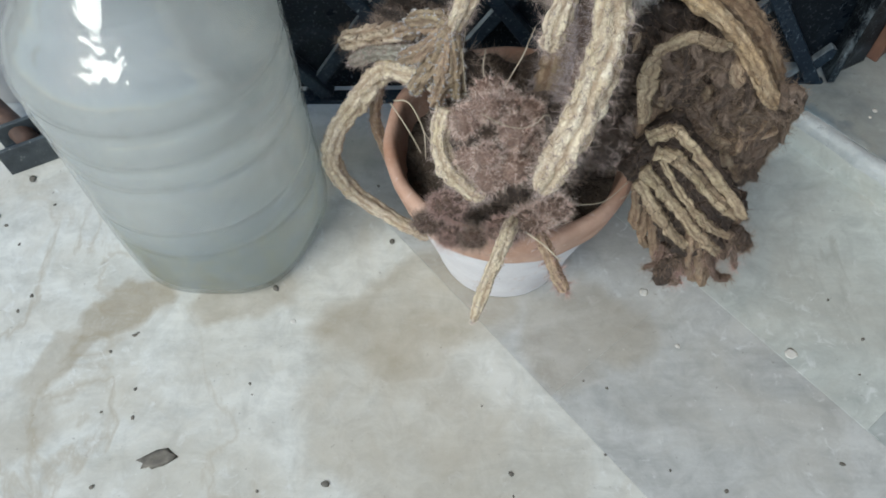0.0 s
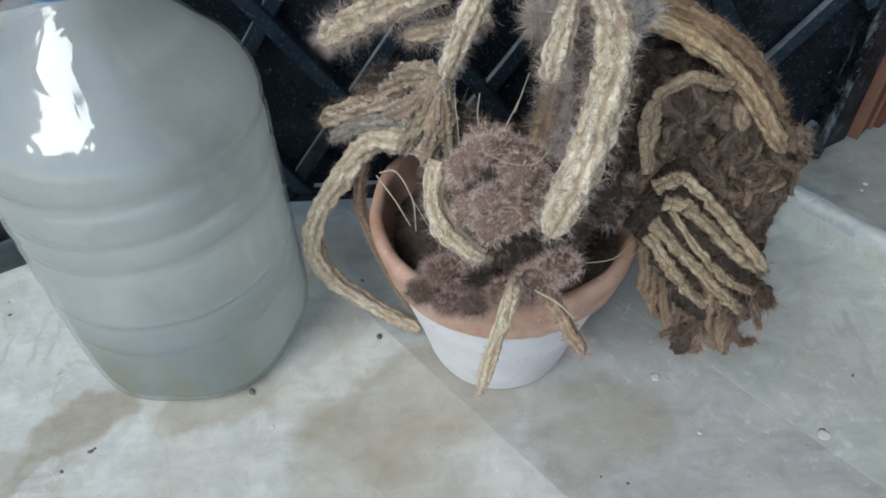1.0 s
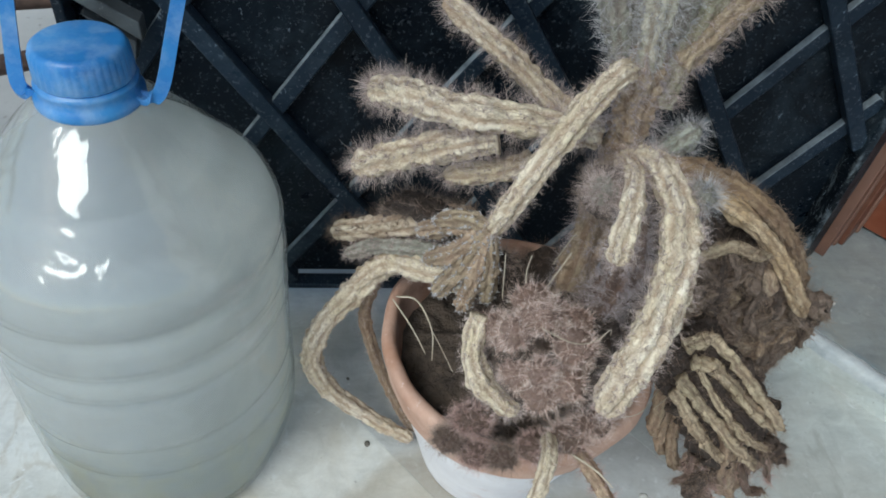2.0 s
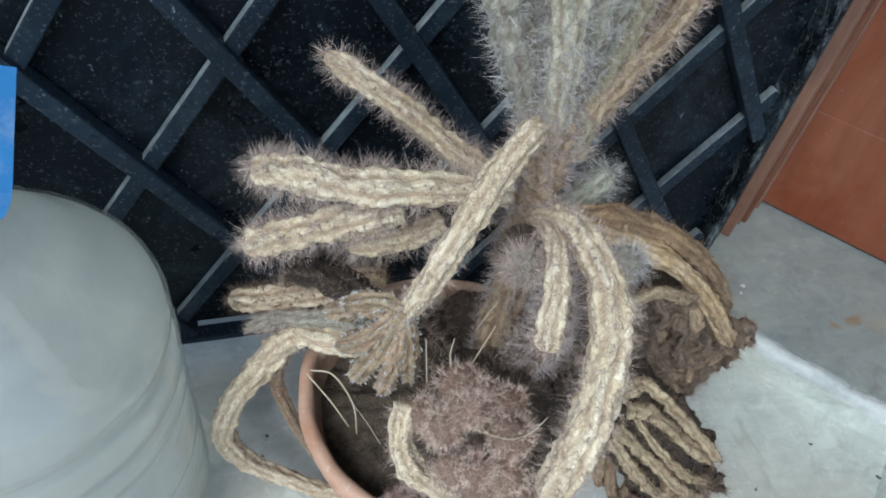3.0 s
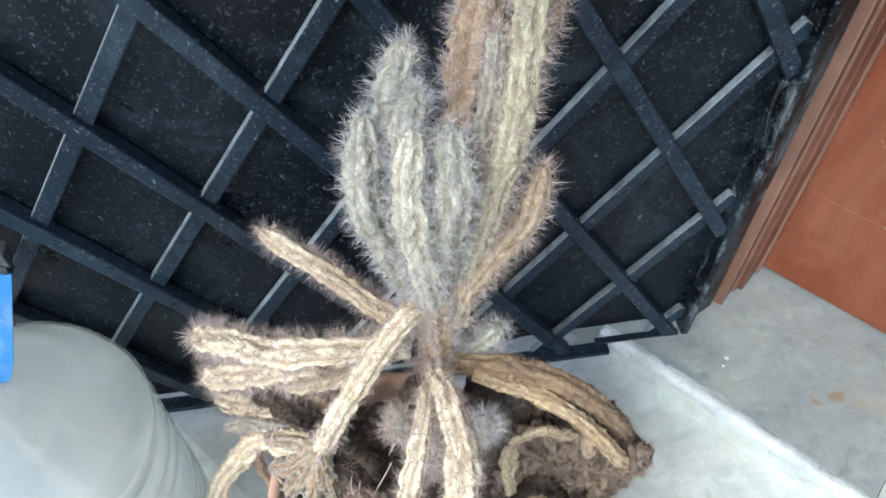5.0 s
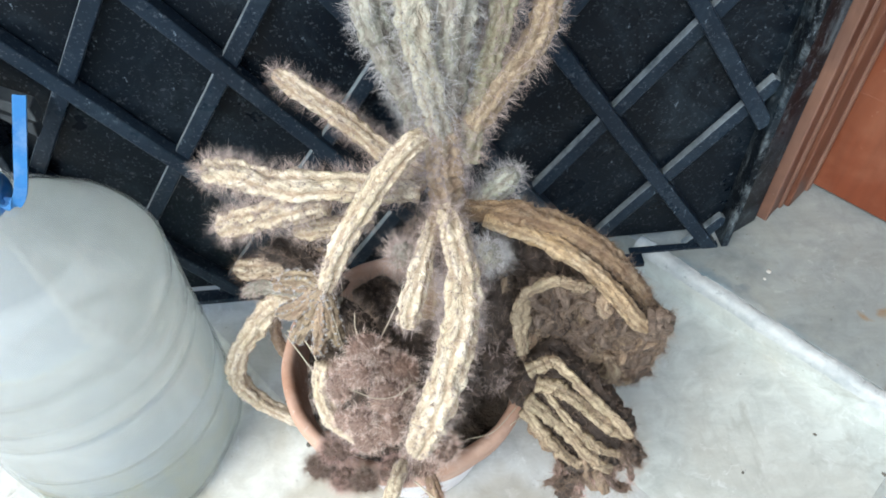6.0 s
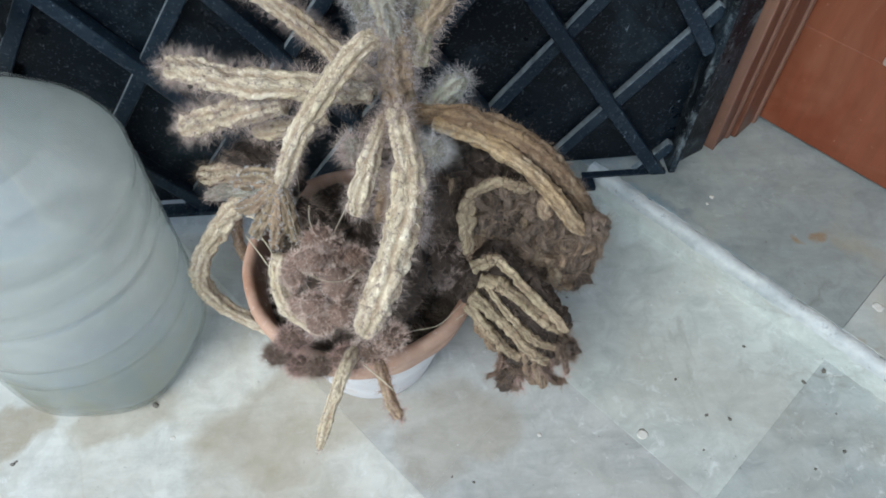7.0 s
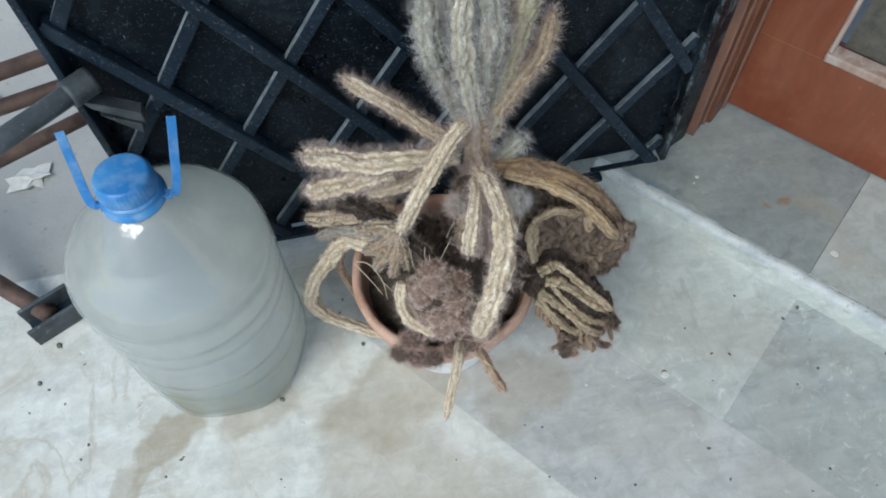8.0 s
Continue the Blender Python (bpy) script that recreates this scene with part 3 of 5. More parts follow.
def stem(parent, points, radii, ribs=6, depth=0.15, seed=0, skin=None, spine=None, tuft=5, length=0.0078, gap=0.0034,
         old=(0.0, 0.0), flat=1.0, name="stem", lump=0.27, twist=0.6, spread=0.8, label="", width=0.0001):
    """A dried ribbed stem along a curve, rounded at its end, with spines in tufts on its ridges."""
    crinkled = name == "fold"
    if crinkled:
        points = [tuple(np.array(p) + (0.0 if i == 0 else 1.0) * 0.0018 * fold.normal(size=3)) for i, p in enumerate(points)]
        radii = [r * fold.uniform(0.55, 1.3) for r in radii]
        twist = fold.uniform(-3, 3)
        flat = 1.0 if skin is M_SKIN_DARK else fold.uniform(0.45, 0.8)
    c0 = smooth_path(points, 60)
    total = np.linalg.norm(np.diff(c0, axis=0), axis=1).sum()
    n = int(max(16, min(90, total / 0.0012))) if crinkled else int(max(20, min(190, total / 0.0012)))
    c = smooth_path(points, n)
    s = np.linspace(0, 1, n)
    along = s * total
    rad = np.interp(s, np.linspace(0, 1, len(radii)), radii) * (0.65 if name == "stem" else 0.72 if skin is M_SKIN_DARK else 0.85)
    if crinkled:
        wave = np.array([[noise.noise((260 * a, seed, k)) for k in (0, 7, 13)] for a in along])
        c = c + wave * 0.0013 * np.minimum(1, s * 6)[:, None]
        rad = rad * np.array([1 + 0.35 * noise.noise((330 * a, 3, seed)) for a in along])
    else:
        rad = rad * np.array([1 + 0.16 * noise.noise((90 * a, 3, seed)) for a in along])
    end = np.clip((1 - s) * total / (1.1 * radii[-1] + 1e-6), 0, 1)
    rad = rad * np.sqrt(np.clip(1 - (1 - end) ** 2, 0.0, 1))
    rad = np.maximum(rad, 0.0004)
    t, u, w = frames_along(c)
    around = ribs * 7
    verts, ribv, oldv, flowv, faces, norms = [], [], [], [], [], []
    for k in range(n):
        for j in range(around):
            a = 2 * math.pi * j / around
            ph = ribs * (a + twist * s[k] * 0.5 + 0.35 * noise.noise((seed * 3.1, 45 * along[k], 0)) + 0.2 * noise.noise((seed, 90 * along[k], a)))
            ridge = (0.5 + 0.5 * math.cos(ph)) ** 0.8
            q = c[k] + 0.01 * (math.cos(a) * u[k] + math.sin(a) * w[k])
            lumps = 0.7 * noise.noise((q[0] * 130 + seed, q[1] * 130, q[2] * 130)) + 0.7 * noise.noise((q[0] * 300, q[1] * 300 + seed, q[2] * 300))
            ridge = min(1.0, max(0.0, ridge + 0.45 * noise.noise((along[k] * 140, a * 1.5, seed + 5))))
            if not crinkled:
                bead = 0.5 + 0.5 * math.cos(2 * math.pi * (along[k] / (0.0062 + 0.2 * rad[k]) + 0.5 * round(ph / (2 * math.pi)) + 1.3 * noise.noise((along[k] * 70, a, seed))))
                ridge = ridge * (0.6 + 0.4 * bead)
            r = rad[k] * (1.03 + depth * (2 * ridge - 1) + lump * lumps)
            d = math.cos(a) * u[k] + flat * math.sin(a) * w[k]
            verts.append(c[k] + r * d)
            norms.append(math.cos(a) * u[k] + math.sin(a) * w[k])
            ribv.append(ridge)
            oldv.append(old[0] + (old[1] - old[0]) * s[k])
            flowv.append((rad[k] * math.cos(a) + seed, rad[k] * math.sin(a), along[k]))
    for k in range(n - 1):
        for j in range(around):
            i = (j + 1) % around
            faces.append((k * around + j, k * around + i, (k + 1) * around + i, (k + 1) * around + j))
    faces.append(tuple(range(around - 1, -1, -1)))
    faces.append(tuple((n - 1) * around + j for j in range(around)))
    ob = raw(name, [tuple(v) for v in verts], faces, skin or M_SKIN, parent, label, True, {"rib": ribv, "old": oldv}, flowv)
    if tuft:
        step = max(1, round(gap / (total / n)))
        base, nrm = [], []
        for k in range(1, n, step):
            for r_ in range(ribs):
                ph0 = -twist * s[k] * 0.5 - 0.35 * noise.noise((seed * 3.1, 45 * along[k], 0)) + 2 * math.pi * r_ / ribs
                j = int(round(ph0 / (2 * math.pi) * around + rng.uniform(-0.9, 0.9))) % around
                kk = min(n - 1, max(0, k + int(rng.integers(-1, 2))))
                base.append(verts[kk * around + j])
                q = norms[kk * around + j] + (0.9 * t[kk] if s[kk] > 0.93 else 0.15 * t[kk])
                nrm.append(q / np.linalg.norm(q))
        if not crinkled and length > 0.0045:
            for _ in range(int(total / 0.0011)):
                kk, j = int(rng.integers(1, n)), int(rng.integers(0, around))
                base.append(verts[kk * around + j])
                nrm.append(norms[kk * around + j])
        for _ in range(5):
            base.append(c[-1])
            nrm.append(t[-1])
        spines_mesh("spine_coat", ob, np.array(base), np.array(nrm), max(2, 2 * tuft // 3) if crinkled else tuft + 5, 0.95 * length, spread, 0.9 * width, spine or M_SPINE)
    return ob


def fuzz_ball(parent, at, radius, seed, spine, skin, tufts=220, per=7, length=0.007, squash=(1, 1, 1), name="woolly_offset", label="", width=0.000085):
    """A small woolly offset: a lumpy body set close with needles."""
    bm = bmesh.new()
    bmesh.ops.create_icosphere(bm, subdivisions=4, radius=1.0)
    for v in bm.verts:
        d = v.co.normalized()
        k = 1 + 0.2 * noise.noise(d * 3.0 + Vector((seed, 0, 0))) + 0.1 * noise.noise(d * 9.0 + Vector((0, seed, 0)))
        v.co = Vector((d.x * radius * k * squash[0], d.y * radius * k * squash[1], d.z * radius * k * squash[2])) + Vector(at)
    pts = [tuple(v.co) for v in bm.verts]
    fcs = [tuple(v.index for v in f.verts) for f in bm.faces]
    bm.free()
    rib = [0.5 + 0.5 * noise.noise(Vector(p) * 220) for p in pts]
    ob = raw(name, pts, fcs, skin, parent, label, True, {"rib": rib, "old": [0.3] * len(pts)}, (3 * np.array(pts)).tolist())
    d = rng.normal(size=(tufts, 3))
    d /= np.linalg.norm(d, axis=1)[:, None]
    q = np.array(squash)
    base = np.array(at) + d * radius * q * 0.97
    spines_mesh("spine_coat", ob, base, d, per, length, 0.55, width, spine)
    return ob

# ---------------------------------------------------------------- setting
UX, UY, VX, VY = 0.6358, -0.7719, 0.7719, 0.6358  # floor rows run along u, the door wall stands across v


def plan(u, v):
    return (u * UX + v * VX, u * UY + v * VY)


def clip_y(poly, limit):
    """Keeps the part of a plan polygon with y below the limit."""
    out = []
    for (x0, y0), (x1, y1) in zip(poly, poly[1:] + poly[:1]):
        if y0 <= limit:
            out.append((x0, y0))
        if (y0 - limit) * (y1 - limit) < 0:
            f = (limit - y0) / (y1 - y0)
            out.append((x0 + f * (x1 - x0), limit))
    return out


ground = link("ground", box_bm(0, 0, -0.054, 60, 60, 0.1), M_CONCRETE)
tagged(ground, "grey dusty concrete ground under and beyond the tiles", "ground", kind="structure")

floor = link("floor", prism([(-2.2, 0.42), (-2.2, -2.2), (2.0, -2.2), (2.0, 0.42)], -0.03, -0.0003), M_TILE_GREY)
tagged(floor, "porch floor bed with thin dirty joints", "floor", kind="structure")


def tile(u0, u1, v0, v1, mat, z0=-0.02, z1=0.0, limit=0.418):
    g = 0.00012
    poly = [plan(u0 + g, v0 + g), plan(u1 - g, v0 + g), plan(u1 - g, v1 - g), plan(u0 + g, v1 - g)]
    poly = clip_y(poly, limit)
    if len(poly) > 2:
        part("marble_tile", prism(poly, z0, z1, 0.00018), mat, floor)


ROWS = [(-1.4, -0.89, -0.2, M_TILE_GREY), (-0.89, -0.37, 0.1, M_TILE_PALE), (-0.37, 0.148, 0.62, M_TILE_PALE),
        (0.148, 0.287, -0.071, M_TILE_BLUE), (0.287, 0.455, 0.074, M_TILE_GREY)]
for v0, v1, joint, mat in ROWS:
    for k in range(-3, 4):
        ln = 1.25 if v0 == -0.37 else 0.6
        second = {M_TILE_GREY: M_TILE_DEEP, M_TILE_BLUE: M_TILE_MIXED}.get(mat, mat)
        tile(joint + ln * (k - 1), joint + ln * k, v0, v1, mat if k < 1 else second)

# raised threshold in front of the door, with a worn rounded edge
step = link("threshold", prism([plan(-0.2, 0.4495), plan(1.6, 0.4495), plan(1.6, 0.66), plan(-0.2, 0.66)], -0.01, 0.0285), M_SLAB)
tagged(step, "low raised marble threshold with a worn pale edge", "threshold", kind="structure")
for u0, u1, mat in ((-0.2, 0.069, M_SLAB), (0.069, 0.68, M_SLAB_PALE), (0.68, 1.6, M_SLAB)):
    g = 0.0002
    part("marble_slab", prism([plan(u0 + g, 0.4568), plan(u1 - g, 0.4568), plan(u1 - g, 0.655), plan(u0 + g, 0.655)], 0.0287, 0.0305, 0.0002), mat, step)


def nosing_strip():
    """A half-round worn edge along the threshold, chipped unevenly."""
    verts, faces = [], []
    prof = [(0.4572, 0.0297), (0.4548, 0.0308), (0.4505, 0.0303), (0.4482, 0.0287), (0.4465, 0.0262), (0.4462, 0.02), (0.4462, 0.008), (0.4462, -0.002)]
    n = 420
    for k in range(n):
        u = -0.17 + 1.4 * k / (n - 1)
        for j, (v, z) in enumerate(prof):
            e = 0.0013 * noise.noise((u * 42, j * 0.5, 0)) + 0.0012 * noise.noise((u * 130, j, 3)) - (0.003 * max(0, noise.noise((u * 95, 0, 7)) - 0.12) if j in (0, 1, 2, 3) else 0)
            x, y = plan(u, v + e)
            verts.append((x, y, z + (e if j < 5 else 0) * 0.7))
    m = len(prof)
    for k in range(n - 1):
        for j in range(m - 1):
            faces.append((k * m + j, (k + 1) * m + j, (k + 1) * m + j + 1, k * m + j + 1))
    ob = raw("nosing", verts, faces, M_NOSE, step, "chipped whitish rounded edge")
    ob.data.materials.append(M_TILE_GREY)
    for i, p in enumerate(ob.data.polygons):
        p.material_index = 1 if i % (m - 1) >= 5 else 0
    return ob


nosing_strip()

# black pier between the gate and the door frame
pier = link("wall_pier", prism([(0.316, 0.413), (0.344, 0.4275), plan(-0.118, 0.548), plan(-0.118, 0.75), (0.316, 0.62)], 0.0, 2.7), M_PIER)
tagged(pier, "narrow black painted wall pier, dusty and cobwebbed", "wall", kind="structure")

# door frame: two stepped mouldings with worn arrises
frame_ob = thing("door_1_frame", "brown painted wooden door frame with worn pale edges", "door frame", plan(-0.12, 0.56) + (0.03,), kind="structure")


def uv_box(u0, u1, v0, v1, z0, z1, bevel=0.0):
    bm = prism([plan(u0, v0), plan(u1, v0), plan(u1, v1), plan(u0, v1)], z0, z1)
    if bevel:
        bmesh.ops.bevel(bm, geom=bm.edges[:], offset=bevel, segments=2, affect="EDGES", profile=0.5)
    return bm


def place(ob):
    """Keeps world coordinates for a part of a thing that stands off the origin."""
    ob.matrix_parent_inverse = Matrix.Translation(ob.parent.location).inverted()
    return ob


place(part("moulding", uv_box(-0.118, -0.1045, 0.543, 0.567, 0.0305, 2.1, 0.0015), M_JAMB, frame_ob))
place(part("moulding", uv_box(-0.118, -0.098, 0.5705, 0.606, 0.0305, 2.1, 0.0015), M_JAMB, frame_ob))
place(part("arris", uv_box(-0.112, -0.1022, 0.5635, 0.5695, 0.0305, 2.1, 0.0018), M_JAMB_EDGE, frame_ob, "worn pale arris"))
place(part("arris", uv_box(-0.112, -0.0955, 0.5985, 0.6055, 0.0305, 2.1, 0.0018), M_JAMB_EDGE, frame_ob, "worn pale arris"))
place(part("arris", uv_box(-0.1175, -0.1035, 0.5425, 0.5455, 0.0305, 2.1, 0.0010), M_JAMB_EDGE, frame_ob, "worn pale arris"))
place(part("moulding", uv_box(0.82, 0.84, 0.543, 0.606, 0.0305, 2.1, 0.0015), M_JAMB, frame_ob))
place(part("head", uv_box(-0.118, 0.84, 0.543, 0.606, 2.1, 2.16, 0.0015), M_JAMB, frame_ob))

door = thing("door_1", "closed orange-brown wooden door with a glazed panel", "door", plan(0.3, 0.62) + (0.035,), kind="structure")
place(part("bottom_rail", uv_box(-0.1, 0.82, 0.609, 0.645, 0.0335, 0.137, 0.001), M_DOOR, door))
place(part("stile", uv_box(-0.1, -0.03, 0.609, 0.645, 0.137, 2.09), M_DOOR, door))
place(part("stile", uv_box(0.75, 0.82, 0.609, 0.645, 0.137, 2.09), M_DOOR, door))
place(part("lock_rail", uv_box(-0.03, 0.75, 0.609, 0.645, 0.95, 1.09), M_DOOR, door))
place(part("top_rail", uv_box(-0.03, 0.75, 0.609, 0.645, 1.98, 2.09), M_DOOR, door))
for z0, z1 in ((0.137, 0.95), (1.09, 1.98)):
    place(part("glass_pane", uv_box(-0.02, 0.74, 0.626, 0.63, z0 + 0.01, z1 - 0.01), M_GLASSY, door, "ribbed grey obscure glass"))
    place(part("glazing_bead", uv_box(-0.03, 0.75, 0.606, 0.625, z0, z0 + 0.01, 0.002), M_BEAD, door, "pale glazing bead"))
    place(part("glazing_bead", uv_box(-0.03, 0.75, 0.606, 0.625, z1 - 0.013, z1, 0.002), M_BEAD, door, "pale glazing bead"))
    place(part("glazing_bead", uv_box(-0.03, -0.025, 0.6075, 0.625, z0 + 0.01, z1 - 0.013, 0.002), M_BEAD, door, "pale glazing bead"))
    place(part("glazing_bead", uv_box(0.738, 0.75, 0.606, 0.625, z0 + 0.013, z1 - 0.013, 0.002), M_BEAD, door, "pale glazing bead"))

wall = link("wall_east", prism([plan(0.842, 0.56), plan(3.2, 0.56), plan(3.2, 0.8), plan(0.842, 0.8)], 0.0, 2.7), M_PLASTER)
tagged(wall, "plain pale plaster wall beside the door", "wall", kind="structure")
wall = link("wall_over_door", prism([plan(-0.118, 0.56), plan(0.842, 0.56), plan(0.842, 0.8), plan(-0.118, 0.8)], 2.162, 2.7), M_PLASTER)
tagged(wall, "plain pale plaster wall above the door", "wall", kind="structure")
roof = link("ceiling", box_bm(0.9, 0.6, 2.76, 4.0, 3.6, 0.12), M_PLASTER)
tagged(roof, "plain pale porch ceiling", "ceiling", kind="structure")

# ---------------------------------------------------------------- gate
SLOPE = 1.42
GX0, GX1, GZ0, GZ1, GY = -0.208, 0.303, 0.02, 0.98, 0.4
gate = thing("metal_gate", "black painted iron gate with a diagonal lattice over sheet metal", "gate", (0.05, 0.41, 0.02))


def diagonal(c, sign, y0, y1, width, name):
    """One lattice bar along z = c + sign * SLOPE * x, trimmed to the gate's frame."""
    pts = []
    for x in (GX0, GX1):
        z = c + sign * SLOPE * x
        if GZ0 <= z <= GZ1:
            pts.append((x, z))
    for z in (GZ0, GZ1):
        x = (z - c) / (sign * SLOPE)
        if GX0 < x < GX1:
            pts.append((x, z))
    if len(pts) < 2:
        return
    pts.sort()
    (xa, za), (xb, zb) = pts[0], pts[-1]
    ln = math.hypot(xb - xa, zb - za)
    if ln < 0.02:
        return
    bm = bmesh.new()
    bmesh.ops.create_cube(bm, size=1.0)
    bmesh.ops.scale(bm, vec=(ln, y1 - y0, width), verts=bm.verts)
    bmesh.ops.bevel(bm, geom=bm.edges[:], offset=0.0012, segments=2, affect="EDGES", profile=0.5)
    bmesh.ops.rotate(bm, cent=(0, 0, 0), matrix=Matrix.Rotation(-math.atan2(zb - za, xb - xa), 3, "Y"), verts=bm.verts)
    bmesh.ops.translate(bm, vec=((xa + xb) / 2, (y0 + y1) / 2, (za + zb) / 2), verts=bm.verts)
    ob = place(part(name, bm, M_BAR, gate))
    ob.data.materials.append(M_DUSTY_LIT)
    # only rising bars, whose upper faces meet the light, get the painted highlight
    if sign > 0:
        for p in ob.data.polygons:
            if p.normal.z > 0.45:
                p.material_index = 1


for k in range(-1, 11):
    diagonal(0.0235 + 0.1425 * k, -1, GY + 0.001, GY + 0.0125, 0.0112, "lattice_bar")
for k in range(-7, 6):
    diagonal(0.457 + 0.1376 * k, 1, GY + 0.0058, GY + 0.0125, 0.0108, "lattice_bar")
sheet_bm = bmesh.new()
sheet_face = sheet_bm.faces.new([sheet_bm.verts.new((x, GY + 0.0135, z)) for x, z in ((GX0 - 0.004, 0.022), (0.12, 0.022), (0.165, 0.04), (GX1 + 0.012, 0.044), (GX1 + 0.012, GZ1), (GX0 - 0.004, GZ1))])
lifted = bmesh.ops.extrude_face_region(sheet_bm, geom=[sheet_face])
bmesh.ops.translate(sheet_bm, vec=(0, 0.002, 0), verts=[g for g in lifted["geom"] if isinstance(g, bmesh.types.BMVert)])
bmesh.ops.recalc_face_normals(sheet_bm, faces=sheet_bm.faces[:])
place(part("sheet", sheet_bm, M_SHEET, gate, "dull black sheet metal"))
place(part("edge_bar", box_bm(GX0 - 0.003, GY + 0.008, (GZ0 + GZ1) / 2, 0.006, 0.026, GZ1 - GZ0, 0.001), M_BAR, gate))
place(part("edge_bar", box_bm(GX1 + 0.003, GY + 0.006, (GZ0 + GZ1) / 2 + 0.008, 0.006, 0.018, GZ1 - GZ0 - 0.016, 0.001), M_PIER, gate))
place(part("top_bar", box_bm((GX0 + GX1) / 2, GY + 0.006, GZ1 + 0.006, GX1 - GX0 + 0.012, 0.02, 0.012, 0.001), M_BAR, gate))
place(part("bottom_bar", box_bm((GX0 + 0.242) / 2, GY + 0.004, GZ0 - 0.001, 0.242 - GX0, 0.012, 0.005, 0.0008), M_BAR, gate))
place(part("bottom_bar", box_bm((0.228 + GX1) / 2, GY + 0.004, 0.0322, GX1 - 0.228, 0.006, 0.0024, 0.0005), M_BAR, gate))


def tube_part(name, pts, radii, mat, parent, label="", n=24, around=14):
    v, f = tube_mesh(pts, radii, n, around)
    return place(raw(name, v, f, mat, parent, label))


# bolt and latch on the free edge of the gate
latch = thing("gate_latch", "dirty grey iron bolt and latch plates on the gate edge", "latch", (-0.2, 0.39, 0.26))
tube_part("bolt", [(-0.199, 0.391, 0.272), (-0.235, 0.363, 0.272), (-0.3, 0.314, 0.272), (-0.42, 0.225, 0.272)], [0.0078] * 3, M_IRON, latch)
tube_part("collar", [(-0.192, 0.396, 0.272), (-0.2, 0.390, 0.272), (-0.209, 0.383, 0.272)], [0.0105] * 3, M_IRON, latch, "grey worn collar", 8)


def plate(points, depth, mat, parent, name):
    bm = bmesh.new()
    vs = [bm.verts.new(p) for p in points]
    f = bm.faces.new(vs)
    r = bmesh.ops.extrude_face_region(bm, geom=[f])
    bmesh.ops.translate(bm, vec=depth, verts=[g for g in r["geom"] if isinstance(g, bmesh.types.BMVert)])
    bmesh.ops.recalc_face_normals(bm, faces=bm.faces[:])
    bmesh.ops.bevel(bm, geom=bm.edges[:], offset=0.0006, segments=1, affect="EDGES")
    return place(part(name, bm, mat, parent))


plate([(-0.206, 0.386, 0.263), (-0.2, 0.386, 0.252), (-0.168, 0.386, 0.229), (-0.168, 0.386, 0.24)], (0, 0.012, 0), M_IRON, latch, "latch_plate")
plate([(-0.198, 0.388, 0.243), (-0.192, 0.388, 0.236), (-0.174, 0.388, 0.216), (-0.172, 0.388, 0.227)], (0, 0.011, 0), M_IRON, latch, "latch_plate")

# rusty rails beyond the gate
rails = thing("iron_railing", "rusty brown iron rails behind the gate", "railing", (-0.4, 0.43, 0.0))
for (xr, yr, z, dx, dy, r) in ((-0.19, 0.472, 0.249, -0.043, -0.013, 0.0065), (-0.19, 0.473, 0.214, -0.052, -0.014, 0.0065), (-0.2, 0.479, 0.175, -0.071, -0.034, 0.0065)):
    k = 11
    tube_part("rail", [(xr, yr, z), (xr + dx * k / 2, yr + dy * k / 2, z), (xr + dx * k, yr + dy * k, z)], [r] * 3, M_RUST, rails, "", 12)
tube_part("post", [(-0.62, 0.345, 0.0), (-0.62, 0.345, 0.3), (-0.62, 0.345, 0.62)], [0.011] * 3, M_RUST, rails)
tube_part("post", [(-0.2, 0.479, 0.0), (-0.2, 0.477, 0.3), (-0.2, 0.475, 0.62)], [0.008] * 3, M_RUST, rails)

foot = thing("gate_stand", "black iron leg standing in a bent channel foot", "stand", (-0.34, 0.365, 0.0))
tube_part("leg", [(-0.342, 0.366, 0.008), (-0.385, 0.4, 0.03), (-0.46, 0.46, 0.07), (-0.56, 0.54, 0.12)], [0.009] * 3, M_RUST, foot)
place(part("channel", box_bm(-0.338, 0.366, 0.003, 0.05, 0.028, 0.006, 0.001, radians(28)), M_BAR, foot))
place(part("channel_side", box_bm(-0.333, 0.3525, 0.013, 0.05, 0.004, 0.026, 0.001, radians(28)), M_IRON, foot))
place(part("channel_side", box_bm(-0.345, 0.3775, 0.013, 0.05, 0.004, 0.026, 0.001, radians(28)), M_IRON, foot))

# ---------------------------------------------------------------- water bottle
BX, BY = -0.1665, 0.2945
bottle = thing("water_bottle", "large cloudy clear plastic water bottle, nearly full, on a damp floor", "bottle", (BX, BY, 0.0))


BODY = [(0.0, 0.008), (0.03, 0.007), (0.05, 0.0035), (0.062, 0.0008), (0.069, 0.0006), (0.0735, 0.0045), (0.0755, 0.012), (0.0765, 0.024), (0.0768, 0.036), (0.0768, 0.048), (0.077, 0.058),
        (0.0757, 0.063), (0.0769, 0.068), (0.0768, 0.082), (0.0752, 0.087), (0.0766, 0.092), (0.0766, 0.115), (0.0766, 0.126), (0.0751, 0.131), (0.0766, 0.136), (0.0766, 0.145),
        (0.0752, 0.15), (0.0767, 0.155), (0.077, 0.168), (0.075, 0.1735), (0.0746, 0.178), (0.0766, 0.184), (0.0757, 0.1925), (0.0697, 0.2045), (0.0565, 0.2185), (0.0452, 0.232), (0.033, 0.2455),
        (0.0245, 0.2535), (0.0185, 0.2575), (0.018, 0.266)]


def finer(profile, k=3):
    q = smooth_path([(r, z, 0) for r, z in profile], (len(profile) - 1) * k + 1)
    return [(max(float(a), 0.0), float(b)) for a, b, _ in q]


